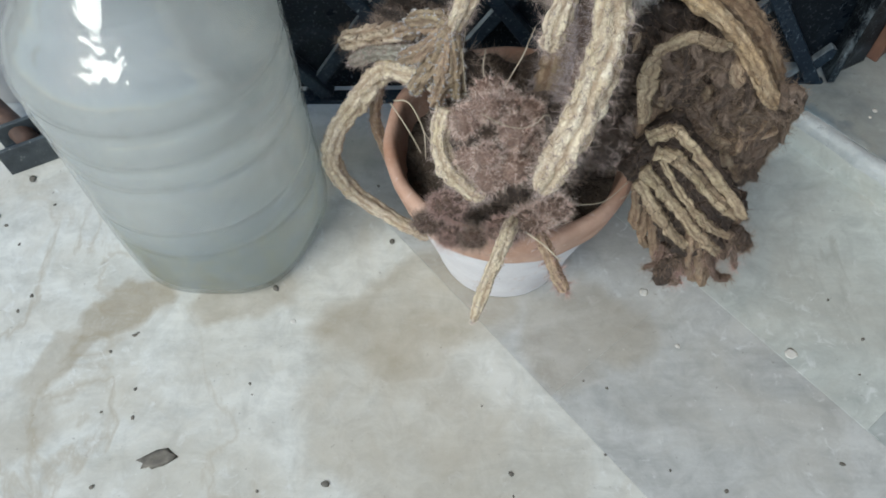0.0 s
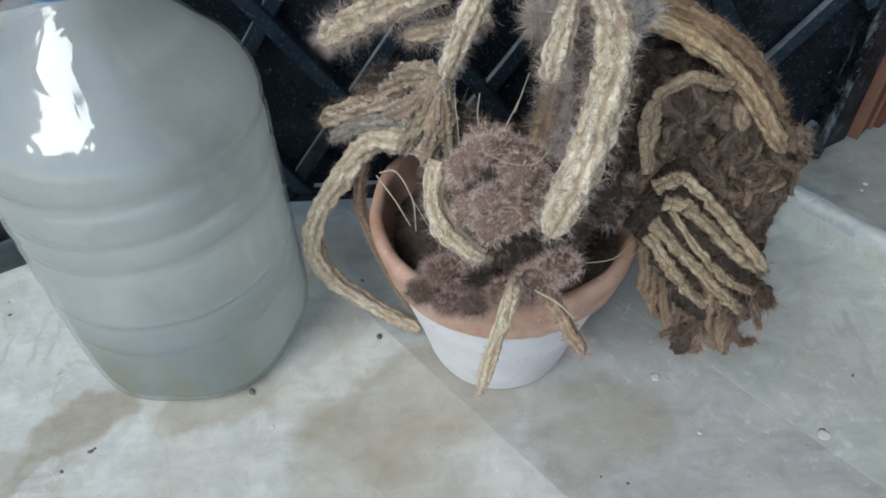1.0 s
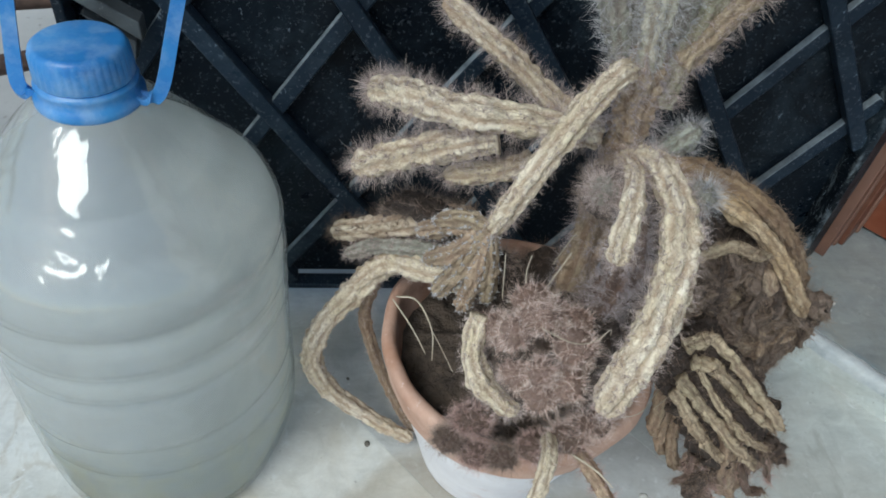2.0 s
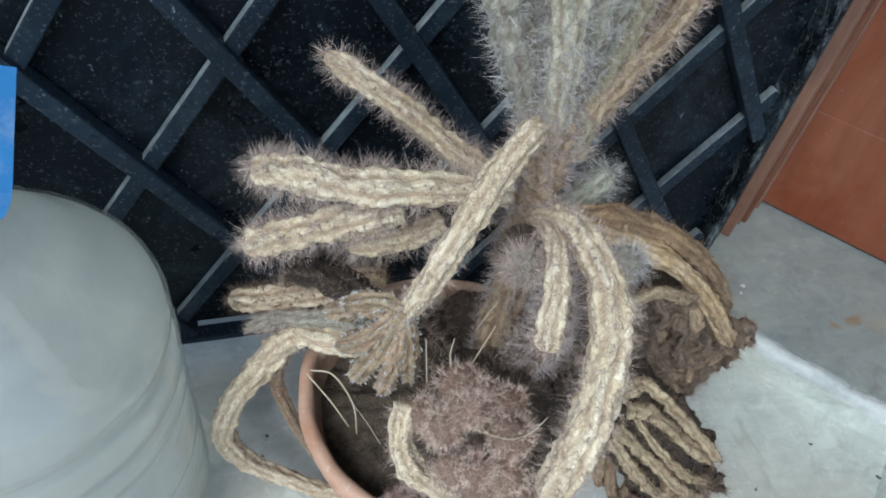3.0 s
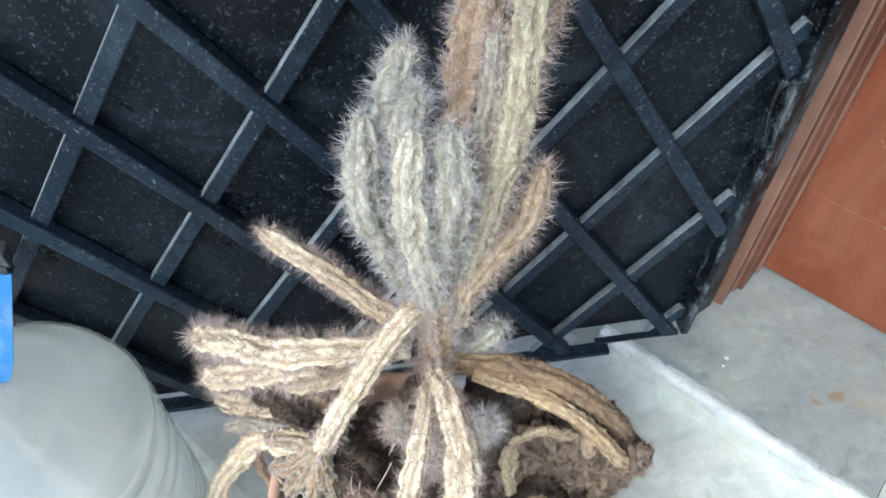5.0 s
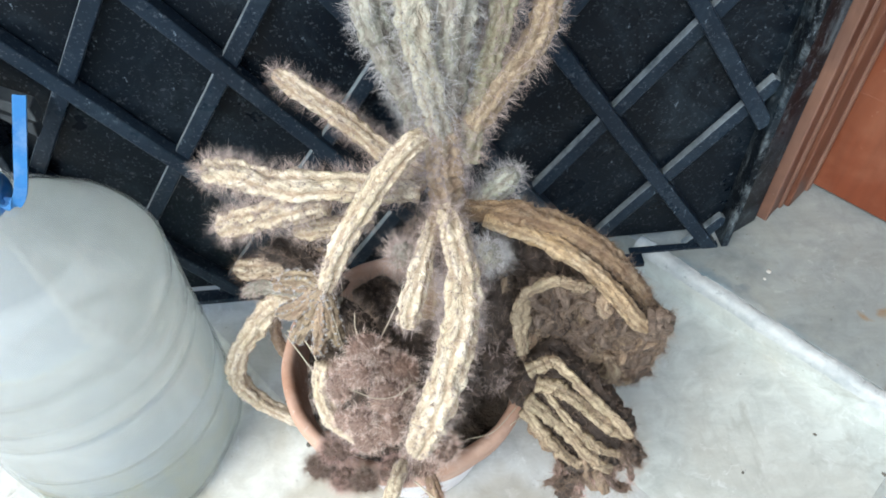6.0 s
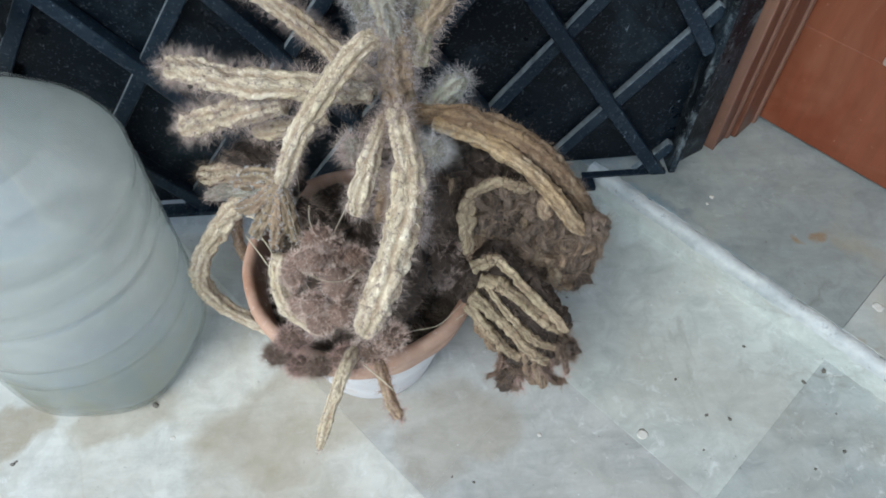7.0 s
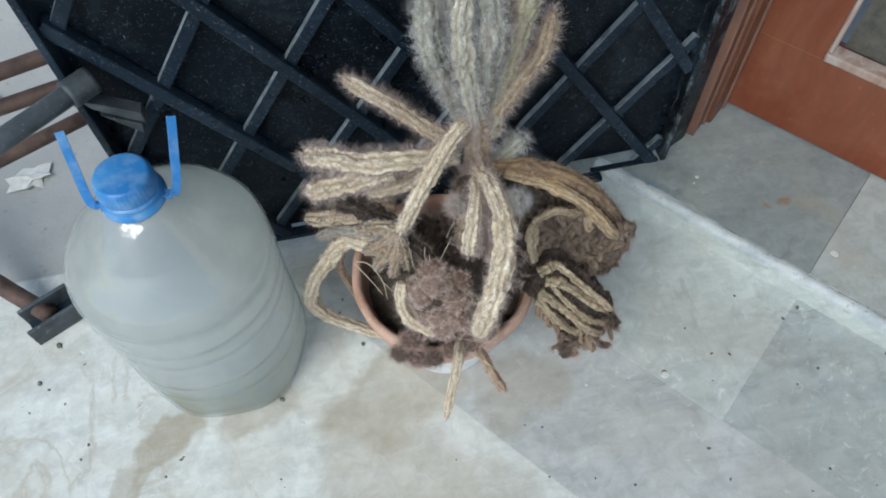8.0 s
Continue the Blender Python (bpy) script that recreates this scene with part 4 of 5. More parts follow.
def five_footed(profile, n, inset, dents):
    """A bottle body whose round wall runs down into a foot of five soft corners."""
    bm = bmesh.new()
    rings = []
    for r, z in profile:
        if r < 1e-6:
            rings.append([bm.verts.new((BX, BY, z))])
            continue
        f = min(1.0, max(0.0, (0.046 - z) / 0.034))
        f = f * f * (3 - 2 * f)
        ring = []
        for k in range(n):
            a = 2 * math.pi * k / n
            q = r * (1 - 0.06 * f * (0.5 - 0.5 * math.cos(5 * (a - radians(16))))) - inset
            q *= 1 + dents * noise.noise((2.2 * math.cos(a) + 3, 2.2 * math.sin(a), 16 * z)) * min(1.0, z / 0.03)
            ring.append(bm.verts.new((BX + q * math.cos(a), BY + q * math.sin(a), z)))
        rings.append(ring)
    for a, b in zip(rings, rings[1:]):
        for k in range(n):
            j = (k + 1) % n
            if len(a) == 1:
                bm.faces.new((a[0], b[j], b[k]))
            elif len(b) == 1:
                bm.faces.new((a[k], a[j], b[0]))
            else:
                bm.faces.new((a[k], a[j], b[j], b[k]))
    bmesh.ops.recalc_face_normals(bm, faces=bm.faces[:])
    return bm


outer = finer(BODY, 4)
outer[0] = (0.0, outer[0][1])
place(part("body", five_footed(outer, 256, 0.0, 0.012), M_PET, bottle, "", True))
wet_wall = [(r, z + (0.0024 if z < 0.02 else 0)) for r, z in outer if z < 0.224]
place(part("water", five_footed(wet_wall + [(0.0495, 0.2248), (0.047, 0.2252), (0.0, 0.2252)], 256, 0.0022, 0.012), M_WATER, bottle, "clear still water", True))
collar_z = 0.2545
ring = lathe([(0.0182, 0.0), (0.0215, 0.0), (0.0224, 0.0012), (0.0224, 0.0034), (0.0212, 0.005), (0.0204, 0.0062), (0.0204, 0.0085), (0.021, 0.0095), (0.0205, 0.011), (0.0182, 0.012)], 64, (BX, BY, collar_z))
collar = place(part("collar", ring, M_BLUE, bottle, "blue plastic neck ring", True))


def cap_mesh():
    bm = bmesh.new()
    n = 120
    rows = [(0.0193, 0.0118), (0.0198, 0.0128), (0.0192, 0.0228), (0.0186, 0.0252), (0.0172, 0.0263), (0.016, 0.0266)]
    rings = []
    for i, (r, z) in enumerate(rows):
        rings.append([bm.verts.new((BX + (r + (0.0004 if (k % 3 == 0 and 0 < i < 3) else 0)) * math.cos(2 * math.pi * k / n),
                                    BY + (r + (0.0004 if (k % 3 == 0 and 0 < i < 3) else 0)) * math.sin(2 * math.pi * k / n), collar_z + z)) for k in range(n)])
    for a, b in zip(rings, rings[1:]):
        for k in range(n):
            bm.faces.new((a[k], a[(k + 1) % n], b[(k + 1) % n], b[k]))
    bm.faces.new(rings[-1])
    bm.faces.new(rings[0][::-1])
    return bm


place(part("cap", cap_mesh(), M_BLUE, bottle, "scuffed blue screw cap", True))


def strap(pts, wide, thick):
    """A flat plastic strap along a curve with a raised rib along its middle."""
    n = 30
    c = smooth_path(pts, n)
    t, u, w = frames_along(c)
    verts, faces = [], []
    sec = [(-1, -0.5), (-0.5, -0.5), (0, -0.5), (0.5, -0.5), (1, -0.5), (1, 0.5), (0.55, 0.5), (0.4, 0.1), (-0.4, 0.1), (-0.55, 0.5), (-1, 0.5)]
    side = np.array([0.93, 0.36, 0.0])
    for k in range(n):
        a = side - t[k] * np.dot(side, t[k])
        a /= np.linalg.norm(a)
        b = np.cross(t[k], a)
        for p, q in sec:
            verts.append(tuple(c[k] + wide * 0.5 * p * a + thick * q * b))
    m = len(sec)
    for k in range(n - 1):
        for j in range(m):
            i = (j + 1) % m
            faces.append((k * m + j, k * m + i, (k + 1) * m + i, (k + 1) * m + j))
    faces.append(tuple(range(m))[::-1])
    faces.append(tuple((n - 1) * m + j for j in range(m)))
    return verts, faces


for pts in ([(BX + 0.0205, BY - 0.004, 0.258), (BX + 0.0265, BY - 0.005, 0.258), (BX + 0.0305, BY - 0.001, 0.2625), (BX + 0.0345, BY + 0.012, 0.279), (BX + 0.039, BY + 0.0265, 0.298)],
            [(BX - 0.0205, BY - 0.003, 0.258), (BX - 0.0255, BY - 0.003, 0.258), (BX - 0.0285, BY + 0.001, 0.2625), (BX - 0.031, BY + 0.015, 0.278), (BX - 0.0335, BY + 0.031, 0.296)]):
    v, f = strap(pts, 0.0058, 0.003)
    place(raw("handle_strap", v, f, M_BLUE, bottle, "blue plastic carrying strap, broken off", False))

# ---------------------------------------------------------------- pot
PX, PY = 0.0405, 0.2685
pot = thing("flower_pot", "round terracotta flower pot with flaking lime wash", "flower pot", (PX, PY, 0.0))
lower = [(0.0, 0.002), (0.03, 0.002), (0.042, 0.0), (0.0462, 0.003), (0.05, 0.018), (0.0555, 0.04), (0.061, 0.06), (0.0655, 0.078), (0.0682, 0.09), (0.0688, 0.0948), (0.062, 0.0948)]
place(part("body", lathe(finer(lower, 2), 72, (PX, PY, 0), 0.012, 1), M_LIME, pot, "lime-washed clay wall", True))
upper = [(0.064, 0.0915), (0.0705, 0.091), (0.073, 0.0935), (0.0742, 0.098), (0.0764, 0.107), (0.0785, 0.116), (0.0785, 0.121), (0.0765, 0.1245), (0.073, 0.1245),
         (0.0705, 0.121), (0.0685, 0.11), (0.066, 0.098), (0.0635, 0.0925)]
place(part("rim", lathe(finer(upper, 3), 84, (PX, PY, 0), 0.022, 2), M_CLAY_RIM, pot, "chipped orange-brown clay rim", True))


def soil_mesh():
    bm = bmesh.new()
    bmesh.ops.create_circle(bm, cap_ends=True, cap_tris=True, segments=48, radius=0.0665)
    bmesh.ops.subdivide_edges(bm, edges=bm.edges[:], cuts=5, use_grid_fill=True)
    for v in bm.verts:
        h = 0.01 * noise.noise(v.co * 40) + 0.005 * noise.noise(v.co * 120)
        v.co.z = 0.101 + h + 0.014 * max(0, 1 - v.co.length / 0.05)
        v.co.x += PX
        v.co.y += PY
    return bm


place(part("soil", soil_mesh(), M_SOIL, pot, "dry dark soil", True))

# ---------------------------------------------------------------- cactus
cactus = thing("cactus", "withered brown-grey columnar cactus with drooping spiny stems, in a pot", "cactus", (PX, PY, 0.1))


def S(points, radii, **k):
    ob = stem(cactus, points, radii, **k)
    return place(ob)


def ball(at, radius, seed, spine=M_SPINE_RED, skin=M_SKIN_FUZZ, **k):
    return place(fuzz_ball(cactus, at, radius, seed, spine, skin, **k))


# the trunk and its head
S([(0.05, 0.255, 0.1), (0.06, 0.268, 0.16), (0.069, 0.281, 0.22), (0.07, 0.284, 0.262), (0.068, 0.284, 0.3)], [0.015, 0.014, 0.013, 0.013, 0.014],
  seed=1, skin=M_SKIN_BROWN, spine=M_SPINE_MAUVE, old=(0.3, 0.1), label="brown wrinkled trunk", tuft=9)
# grey finger-like crest
S([(0.062, 0.286, 0.285), (0.052, 0.296, 0.312), (0.042, 0.3, 0.345), (0.045, 0.314, 0.378)], [0.009, 0.011, 0.0125, 0.009], seed=2, skin=M_SKIN_GREY, spine=M_SPINE_PALE, tuft=8, old=(0.85, -0.2))
S([(0.066, 0.292, 0.3), (0.06, 0.312, 0.335), (0.058, 0.325, 0.37), (0.066, 0.332, 0.398)], [0.01, 0.012, 0.013, 0.009], seed=3, skin=M_SKIN_GREY, spine=M_SPINE_PALE, tuft=8, old=(0.7, -0.2))
S([(0.068, 0.281, 0.29), (0.064, 0.281, 0.32), (0.06, 0.284, 0.352), (0.063, 0.294, 0.385)], [0.008, 0.0095, 0.011, 0.0085], seed=4, skin=M_SKIN_ASH, spine=M_SPINE_PALE, tuft=5, old=(0.25, 0))
S([(0.072, 0.285, 0.3), (0.075, 0.285, 0.33), (0.078, 0.287, 0.358), (0.078, 0.298, 0.382)], [0.009, 0.012, 0.0125, 0.0085], seed=5, skin=M_SKIN_GREY, spine=M_SPINE_PALE, tuft=8, old=(0.8, -0.2))
S([(0.066, 0.29, 0.31), (0.066, 0.3, 0.345), (0.062, 0.308, 0.37), (0.068, 0.316, 0.386)], [0.01, 0.013, 0.012, 0.008], seed=6, skin=M_SKIN_GREY, spine=M_SPINE_PALE, tuft=8, old=(0.9, 0.0))
# tall stems behind
S([(0.08, 0.284, 0.27), (0.087, 0.288, 0.305), (0.096, 0.292, 0.341), (0.103, 0.296, 0.378), (0.112, 0.32, 0.42), (0.118, 0.345, 0.47)], [0.0095, 0.0085, 0.0085, 0.01, 0.01, 0.008],
  seed=7, skin=M_SKIN_OLIVE, tuft=4, old=(0.3, 0.1), ribs=6)
S([(0.083, 0.284, 0.29), (0.098, 0.287, 0.312), (0.112, 0.291, 0.33), (0.118, 0.296, 0.357)], [0.009, 0.0085, 0.0085, 0.008], seed=8, skin=M_SKIN_TAN, spine=M_SPINE, tuft=6, old=(0.3, 0.3))
S([(0.076, 0.292, 0.3), (0.083, 0.303, 0.345), (0.092, 0.325, 0.39), (0.104, 0.352, 0.44), (0.108, 0.368, 0.48)], [0.01, 0.013, 0.016, 0.015, 0.011], seed=9, skin=M_SKIN_BROWN, spine=M_SPINE_MAUVE, tuft=8, old=(0.6, 0.5), ribs=8)
S([(0.088, 0.298, 0.33), (0.1, 0.31, 0.37), (0.122, 0.333, 0.4), (0.134, 0.35, 0.45)], [0.007, 0.0085, 0.009, 0.008], seed=10, skin=M_SKIN_BROWN, tuft=6, old=(0.3, 0.4))
S([(0.08, 0.29, 0.32), (0.09, 0.302, 0.355), (0.095, 0.306, 0.385), (0.099, 0.318, 0.41)], [0.006, 0.007, 0.007, 0.006], seed=11, skin=M_SKIN_GREY, tuft=4, old=(0.5, 0.3))
# arms to the left
S([(0.062, 0.298, 0.24), (0.04, 0.312, 0.252), (0.015, 0.328, 0.268), (-0.013, 0.345, 0.283)], [0.0085, 0.0085, 0.0085, 0.0075], seed=12, tuft=6, spine=M_SPINE, old=(0.1, 0.35))
S([(0.056, 0.283, 0.252), (0.03, 0.281, 0.258), (-0.008, 0.283, 0.262), (-0.032, 0.291, 0.264), (-0.049, 0.299, 0.262)], [0.0095, 0.0105, 0.011, 0.0105, 0.0095], seed=13, tuft=8, spine=M_SPINE, length=0.0085, spread=0.6)
S([(0.01, 0.281, 0.249), (-0.015, 0.286, 0.24), (-0.036, 0.295, 0.226), (-0.055, 0.305, 0.212)], [0.009, 0.0105, 0.011, 0.0095], seed=14, tuft=8, length=0.0085, spread=0.6, old=(0, 0.2))
S([(0.03, 0.288, 0.232), (0.012, 0.284, 0.228), (-0.012, 0.288, 0.222)], [0.0075, 0.008, 0.007], seed=15, tuft=5, old=(0.2, 0.2))
S([(0.008, 0.296, 0.184), (0.0, 0.297, 0.186), (-0.02, 0.302, 0.178), (-0.045, 0.315, 0.16), (-0.066, 0.332, 0.142)], [0.009, 0.0105, 0.0115, 0.01, 0.008], seed=16, skin=M_SKIN, spine=M_SPINE_WOOL, tuft=6, length=0.007, old=(0.8, 0.15))
S([(0.006, 0.302, 0.176), (-0.008, 0.308, 0.172), (-0.03, 0.322, 0.152), (-0.052, 0.338, 0.13)], [0.009, 0.012, 0.013, 0.009], seed=17, skin=M_SKIN_DARK, spine=M_SPINE_DARK, tuft=6, old=(0.7, 0.5), flat=0.7)
# long arm sagging across the front, ending in small crested fingers
S([(0.063, 0.283, 0.285), (0.054, 0.274, 0.289), (0.038, 0.262, 0.277), (0.023, 0.25, 0.262), (0.012, 0.246, 0.24), (0.006, 0.248, 0.222)], [0.0075, 0.0078, 0.0085, 0.0085, 0.007, 0.0058], seed=18, tuft=2, length=0.005, old=(0.1, 0.1))
for k, (e, m_) in enumerate((((-0.018, 0.262, 0.216), (-0.004, 0.256, 0.222)), ((-0.022, 0.252, 0.2), (-0.008, 0.248, 0.21)), ((-0.016, 0.245, 0.184), (-0.006, 0.245, 0.2)),
                             ((-0.004, 0.238, 0.18), (0.001, 0.241, 0.2)), ((0.008, 0.24, 0.184), (0.007, 0.242, 0.205)), ((-0.024, 0.268, 0.204), (-0.01, 0.26, 0.214)))):
    S([(0.006, 0.248, 0.224), m_, e], [0.0055, 0.0065, 0.006], seed=20 + k, ribs=6, tuft=2, length=0.0019, gap=0.0024, skin=(M_SKIN_TAN, M_SKIN_BROWN)[k % 2], spine=M_SPINE_PALE, old=(0.2, 0.4), width=0.00026, lump=0.5)
# curled arm outside the pot
S([(0.005, 0.268, 0.168), (-0.018, 0.28, 0.164), (-0.034, 0.296, 0.152), (-0.052, 0.297, 0.128), (-0.073, 0.292, 0.097), (-0.077, 0.289, 0.068), (-0.064, 0.285, 0.042), (-0.034, 0.276, 0.02), (-0.012, 0.268, 0.011)],
  [0.009, 0.01, 0.0105, 0.0105, 0.0095, 0.009, 0.0085, 0.0075, 0.006], seed=30, tuft=1, length=0.003, ribs=6, old=(0.05, 0.25))
S([(0.008, 0.272, 0.176), (-0.018, 0.287, 0.172), (-0.04, 0.301, 0.16), (-0.058, 0.308, 0.146)], [0.006, 0.0065, 0.0065, 0.005], seed=31, tuft=4, length=0.005, ribs=5, skin=M_SKIN_GREY, old=(0.3, 0.3))
S([(-0.04, 0.3, 0.135), (-0.046, 0.302, 0.1), (-0.036, 0.294, 0.06), (-0.018, 0.282, 0.02), (-0.008, 0.276, 0.009)], [0.005, 0.0055, 0.0055, 0.005, 0.004], seed=32, tuft=3, length=0.004, ribs=5, skin=M_SKIN_BROWN, old=(0.5, 0.6))
# withered hollow lobes behind the crest
S([(0.01, 0.275, 0.185), (-0.008, 0.288, 0.192), (-0.026, 0.306, 0.188), (-0.034, 0.318, 0.17)], [0.008, 0.013, 0.015, 0.01], seed=33, skin=M_SKIN_DARK, spine=M_SPINE_DARK, tuft=4, flat=0.5, old=(0.9, 0.6))
S([(0.012, 0.25, 0.205), (0.02, 0.247, 0.195), (0.027, 0.24, 0.178), (0.03, 0.236, 0.16)], [0.006, 0.0085, 0.009, 0.008], seed=34, skin=M_SKIN_DARK, spine=M_SPINE_DARK, tuft=4, flat=0.6, old=(0.6, 0.9))
# front arm drooping over the pot, and its short neighbour
S([(0.068, 0.272, 0.245), (0.068, 0.255, 0.26), (0.0705, 0.238, 0.2655), (0.072, 0.218, 0.261), (0.069, 0.202, 0.251), (0.062, 0.187, 0.235), (0.053, 0.177, 0.216), (0.044, 0.169, 0.197)],
  [0.0075, 0.008, 0.009, 0.0105, 0.0115, 0.0118, 0.0115, 0.0105], seed=40, tuft=5, length=0.006, ribs=7)
S([(0.062, 0.255, 0.258), (0.058, 0.237, 0.264), (0.053, 0.222, 0.261), (0.048, 0.21, 0.252), (0.046, 0.205, 0.246)], [0.005, 0.0058, 0.0068, 0.0072, 0.0068], seed=41, tuft=3, length=0.006, spine=M_SPINE)
# woolly stubs round the joint
ball((0.084, 0.229, 0.262), 0.006, 42, M_SPINE_PALE, M_SKIN_GREY, tufts=120, length=0.008)
ball((0.047, 0.238, 0.256), 0.006, 43, M_SPINE, M_SKIN_GREY, tufts=150, length=0.008)
S([(0.082, 0.284, 0.23), (0.094, 0.284, 0.245), (0.105, 0.284, 0.258)], [0.008, 0.0095, 0.0095], seed=44, skin=M_SKIN_GREY, spine=M_SPINE_PALE, tuft=8, length=0.0085)
ball((0.06, 0.262, 0.235), 0.012, 45, M_SPINE_DARK, M_SKIN_DARK, tufts=160, length=0.008)
S([(0.055, 0.258, 0.12), (0.066, 0.25, 0.16), (0.074, 0.246, 0.2), (0.07, 0.25, 0.24)], [0.013, 0.013, 0.012, 0.009], seed=46, skin=M_SKIN_FUZZ, spine=M_SPINE_MAUVE, tuft=14, gap=0.0026, length=0.0085, old=(0.2, 0.1))
# right arm: split spine of the hanging fan
S([(0.078, 0.279, 0.238), (0.1, 0.27, 0.243), (0.122, 0.264, 0.238), (0.146, 0.256, 0.224), (0.162, 0.25, 0.206), (0.176, 0.25, 0.182)], [0.0085, 0.0095, 0.01, 0.0095, 0.008, 0.007], seed=50, skin=M_SKIN_ORANGE, spine=M_SPINE_TAN, tuft=3, length=0.005, old=(0.55, 0.95), flat=0.8)
S([(0.088, 0.27, 0.24), (0.108, 0.26, 0.238), (0.13, 0.25, 0.228), (0.148, 0.241, 0.212), (0.16, 0.235, 0.196), (0.17, 0.233, 0.182)], [0.0065, 0.007, 0.0065, 0.0065, 0.0065, 0.006], seed=51, skin=M_SKIN_ORANGE, spine=M_SPINE_TAN, tuft=1, length=0.003, old=(0.0, 0.3))
# hanging hood: a brown woolly mass, coloured darker for shaded gaps, under curling ridges
FOLD_DARK = dict(ribs=5, skin=M_SKIN_DARK, spine=M_SPINE_WOOL, tuft=10, gap=0.0022, length=0.0075, old=(0.6, 0.8), name="fold", lump=0.35, spread=1.1)
FOLD_PALE = dict(ribs=3, skin=M_SKIN_TAN, spine=M_SPINE_TAN, tuft=9, gap=0.0022, width=0.00012, length=0.0055, old=(0.0, 0.25), name="fold", lump=0.5, spread=1.2, depth=0.2)
FOLD_UMBER = dict(ribs=3, skin=M_SKIN_UMBER, spine=M_SPINE_TAN, tuft=14, gap=0.0022, width=0.0001, length=0.0065, old=(0.1, 0.3), name="fold", lump=0.6, spread=1.2, depth=0.2)
for k in range(11):
    s_ = k / 10
    x = 0.096 + 0.078 * s_
    top = 0.224 - 0.045 * s_ ** 2
    low = 0.15 - 0.055 * math.sin(1.7 * s_)
    S([(x, 0.272 - 0.01 * s_, top), (x + 0.003, 0.262, 0.6 * top + 0.4 * low), (x + 0.004, 0.264, 0.25 * top + 0.75 * low), (x + 0.003, 0.268, low)], [0.013, 0.0165, 0.0165, 0.012], seed=60 + k, **FOLD_DARK)
# outer arc and the ridges inside it
S([(0.1035, 0.229, 0.176), (0.1035, 0.236, 0.192), (0.1085, 0.2425, 0.21), (0.118, 0.2415, 0.222), (0.129, 0.24, 0.223), (0.139, 0.239, 0.217)], [0.0046, 0.005, 0.0048, 0.0046, 0.004, 0.0035], seed=52, **dict(FOLD_PALE, tuft=6, old=(0.0, 0.6)))
S([(0.1105, 0.251, 0.152), (0.1128, 0.248, 0.181), (0.1187, 0.246, 0.2), (0.13, 0.243, 0.208), (0.143, 0.2425, 0.203)], [0.004, 0.0042, 0.0042, 0.004, 0.003], seed=53, **FOLD_UMBER)
INNER = (((0.1281, 0.2459, 0.203), (0.1303, 0.2492, 0.1688), (0.1354, 0.2534, 0.1377)), ((0.1383, 0.2449, 0.1843), (0.1387, 0.2496, 0.1546), (0.1445, 0.2541, 0.1216)),
         ((0.1436, 0.2426, 0.1919), (0.147, 0.248, 0.1559), (0.1475, 0.2543, 0.1129)), ((0.1626, 0.2431, 0.1734), (0.163, 0.2481, 0.142), (0.167, 0.2543, 0.1066)),
         ((0.1736, 0.2424, 0.1676), (0.1747, 0.2475, 0.1353), (0.1797, 0.2557, 0.094)), ((0.1829, 0.2449, 0.1454), (0.188, 0.2507, 0.1156), (0.1885, 0.2555, 0.093)),
         ((0.1175, 0.2449, 0.2017), (0.1198, 0.2502, 0.1673), (0.1249, 0.2555, 0.1361)), ((0.0955, 0.2469, 0.2186), (0.0925, 0.2527, 0.1853), (0.096, 0.259, 0.1496)),
         ((0.154, 0.2425, 0.184), (0.1555, 0.248, 0.15), (0.158, 0.254, 0.108)), ((0.17, 0.2425, 0.18), (0.166, 0.246, 0.155), (0.174, 0.254, 0.1)))
for k, pts in enumerate(INNER):
    S(list(pts), [0.0032, 0.004, 0.0034], seed=90 + k, **dict(FOLD_UMBER, skin=(M_SKIN_UMBER, M_SKIN_BROWN, M_SKIN_DARK)[k % 3]))
# thin withered strands hanging in waves from the hood's arc
for k in range(64):
    a = fold.random()
    h = fold.random()
    x = 0.108 + 0.078 * a
    z_top = 0.222 - 0.05 * a ** 2 - 0.07 * h
    drop = 0.016 + 0.022 * fold.random()
    w_ = 0.005 * fold.normal()
    y = 0.245 - 0.006 * fold.random() + (0.012 * max(0.0, a - 0.75) / 0.25)
    pts = [(x, y + 0.005, z_top), (x + w_, y - 0.002, z_top - 0.3 * drop), (x - 0.6 * w_ + 0.004, y - 0.001, z_top - 0.68 * drop), (x + 0.8 * w_ + 0.003, y + 0.004, z_top - drop)]
    r_ = 0.0021 + 0.0014 * fold.random()
    S(pts, [r_, 1.2 * r_, 1.2 * r_, 0.8 * r_], seed=230 + k, **dict(FOLD_UMBER, skin=(M_SKIN_UMBER, M_SKIN_DARK, M_SKIN_UMBER, M_SKIN_BROWN)[k % 4], spine=(M_SPINE_TAN, M_SPINE_WOOL, M_SPINE_WOOL)[k % 3], tuft=12, length=0.0065, old=(0.1, 0.35)))
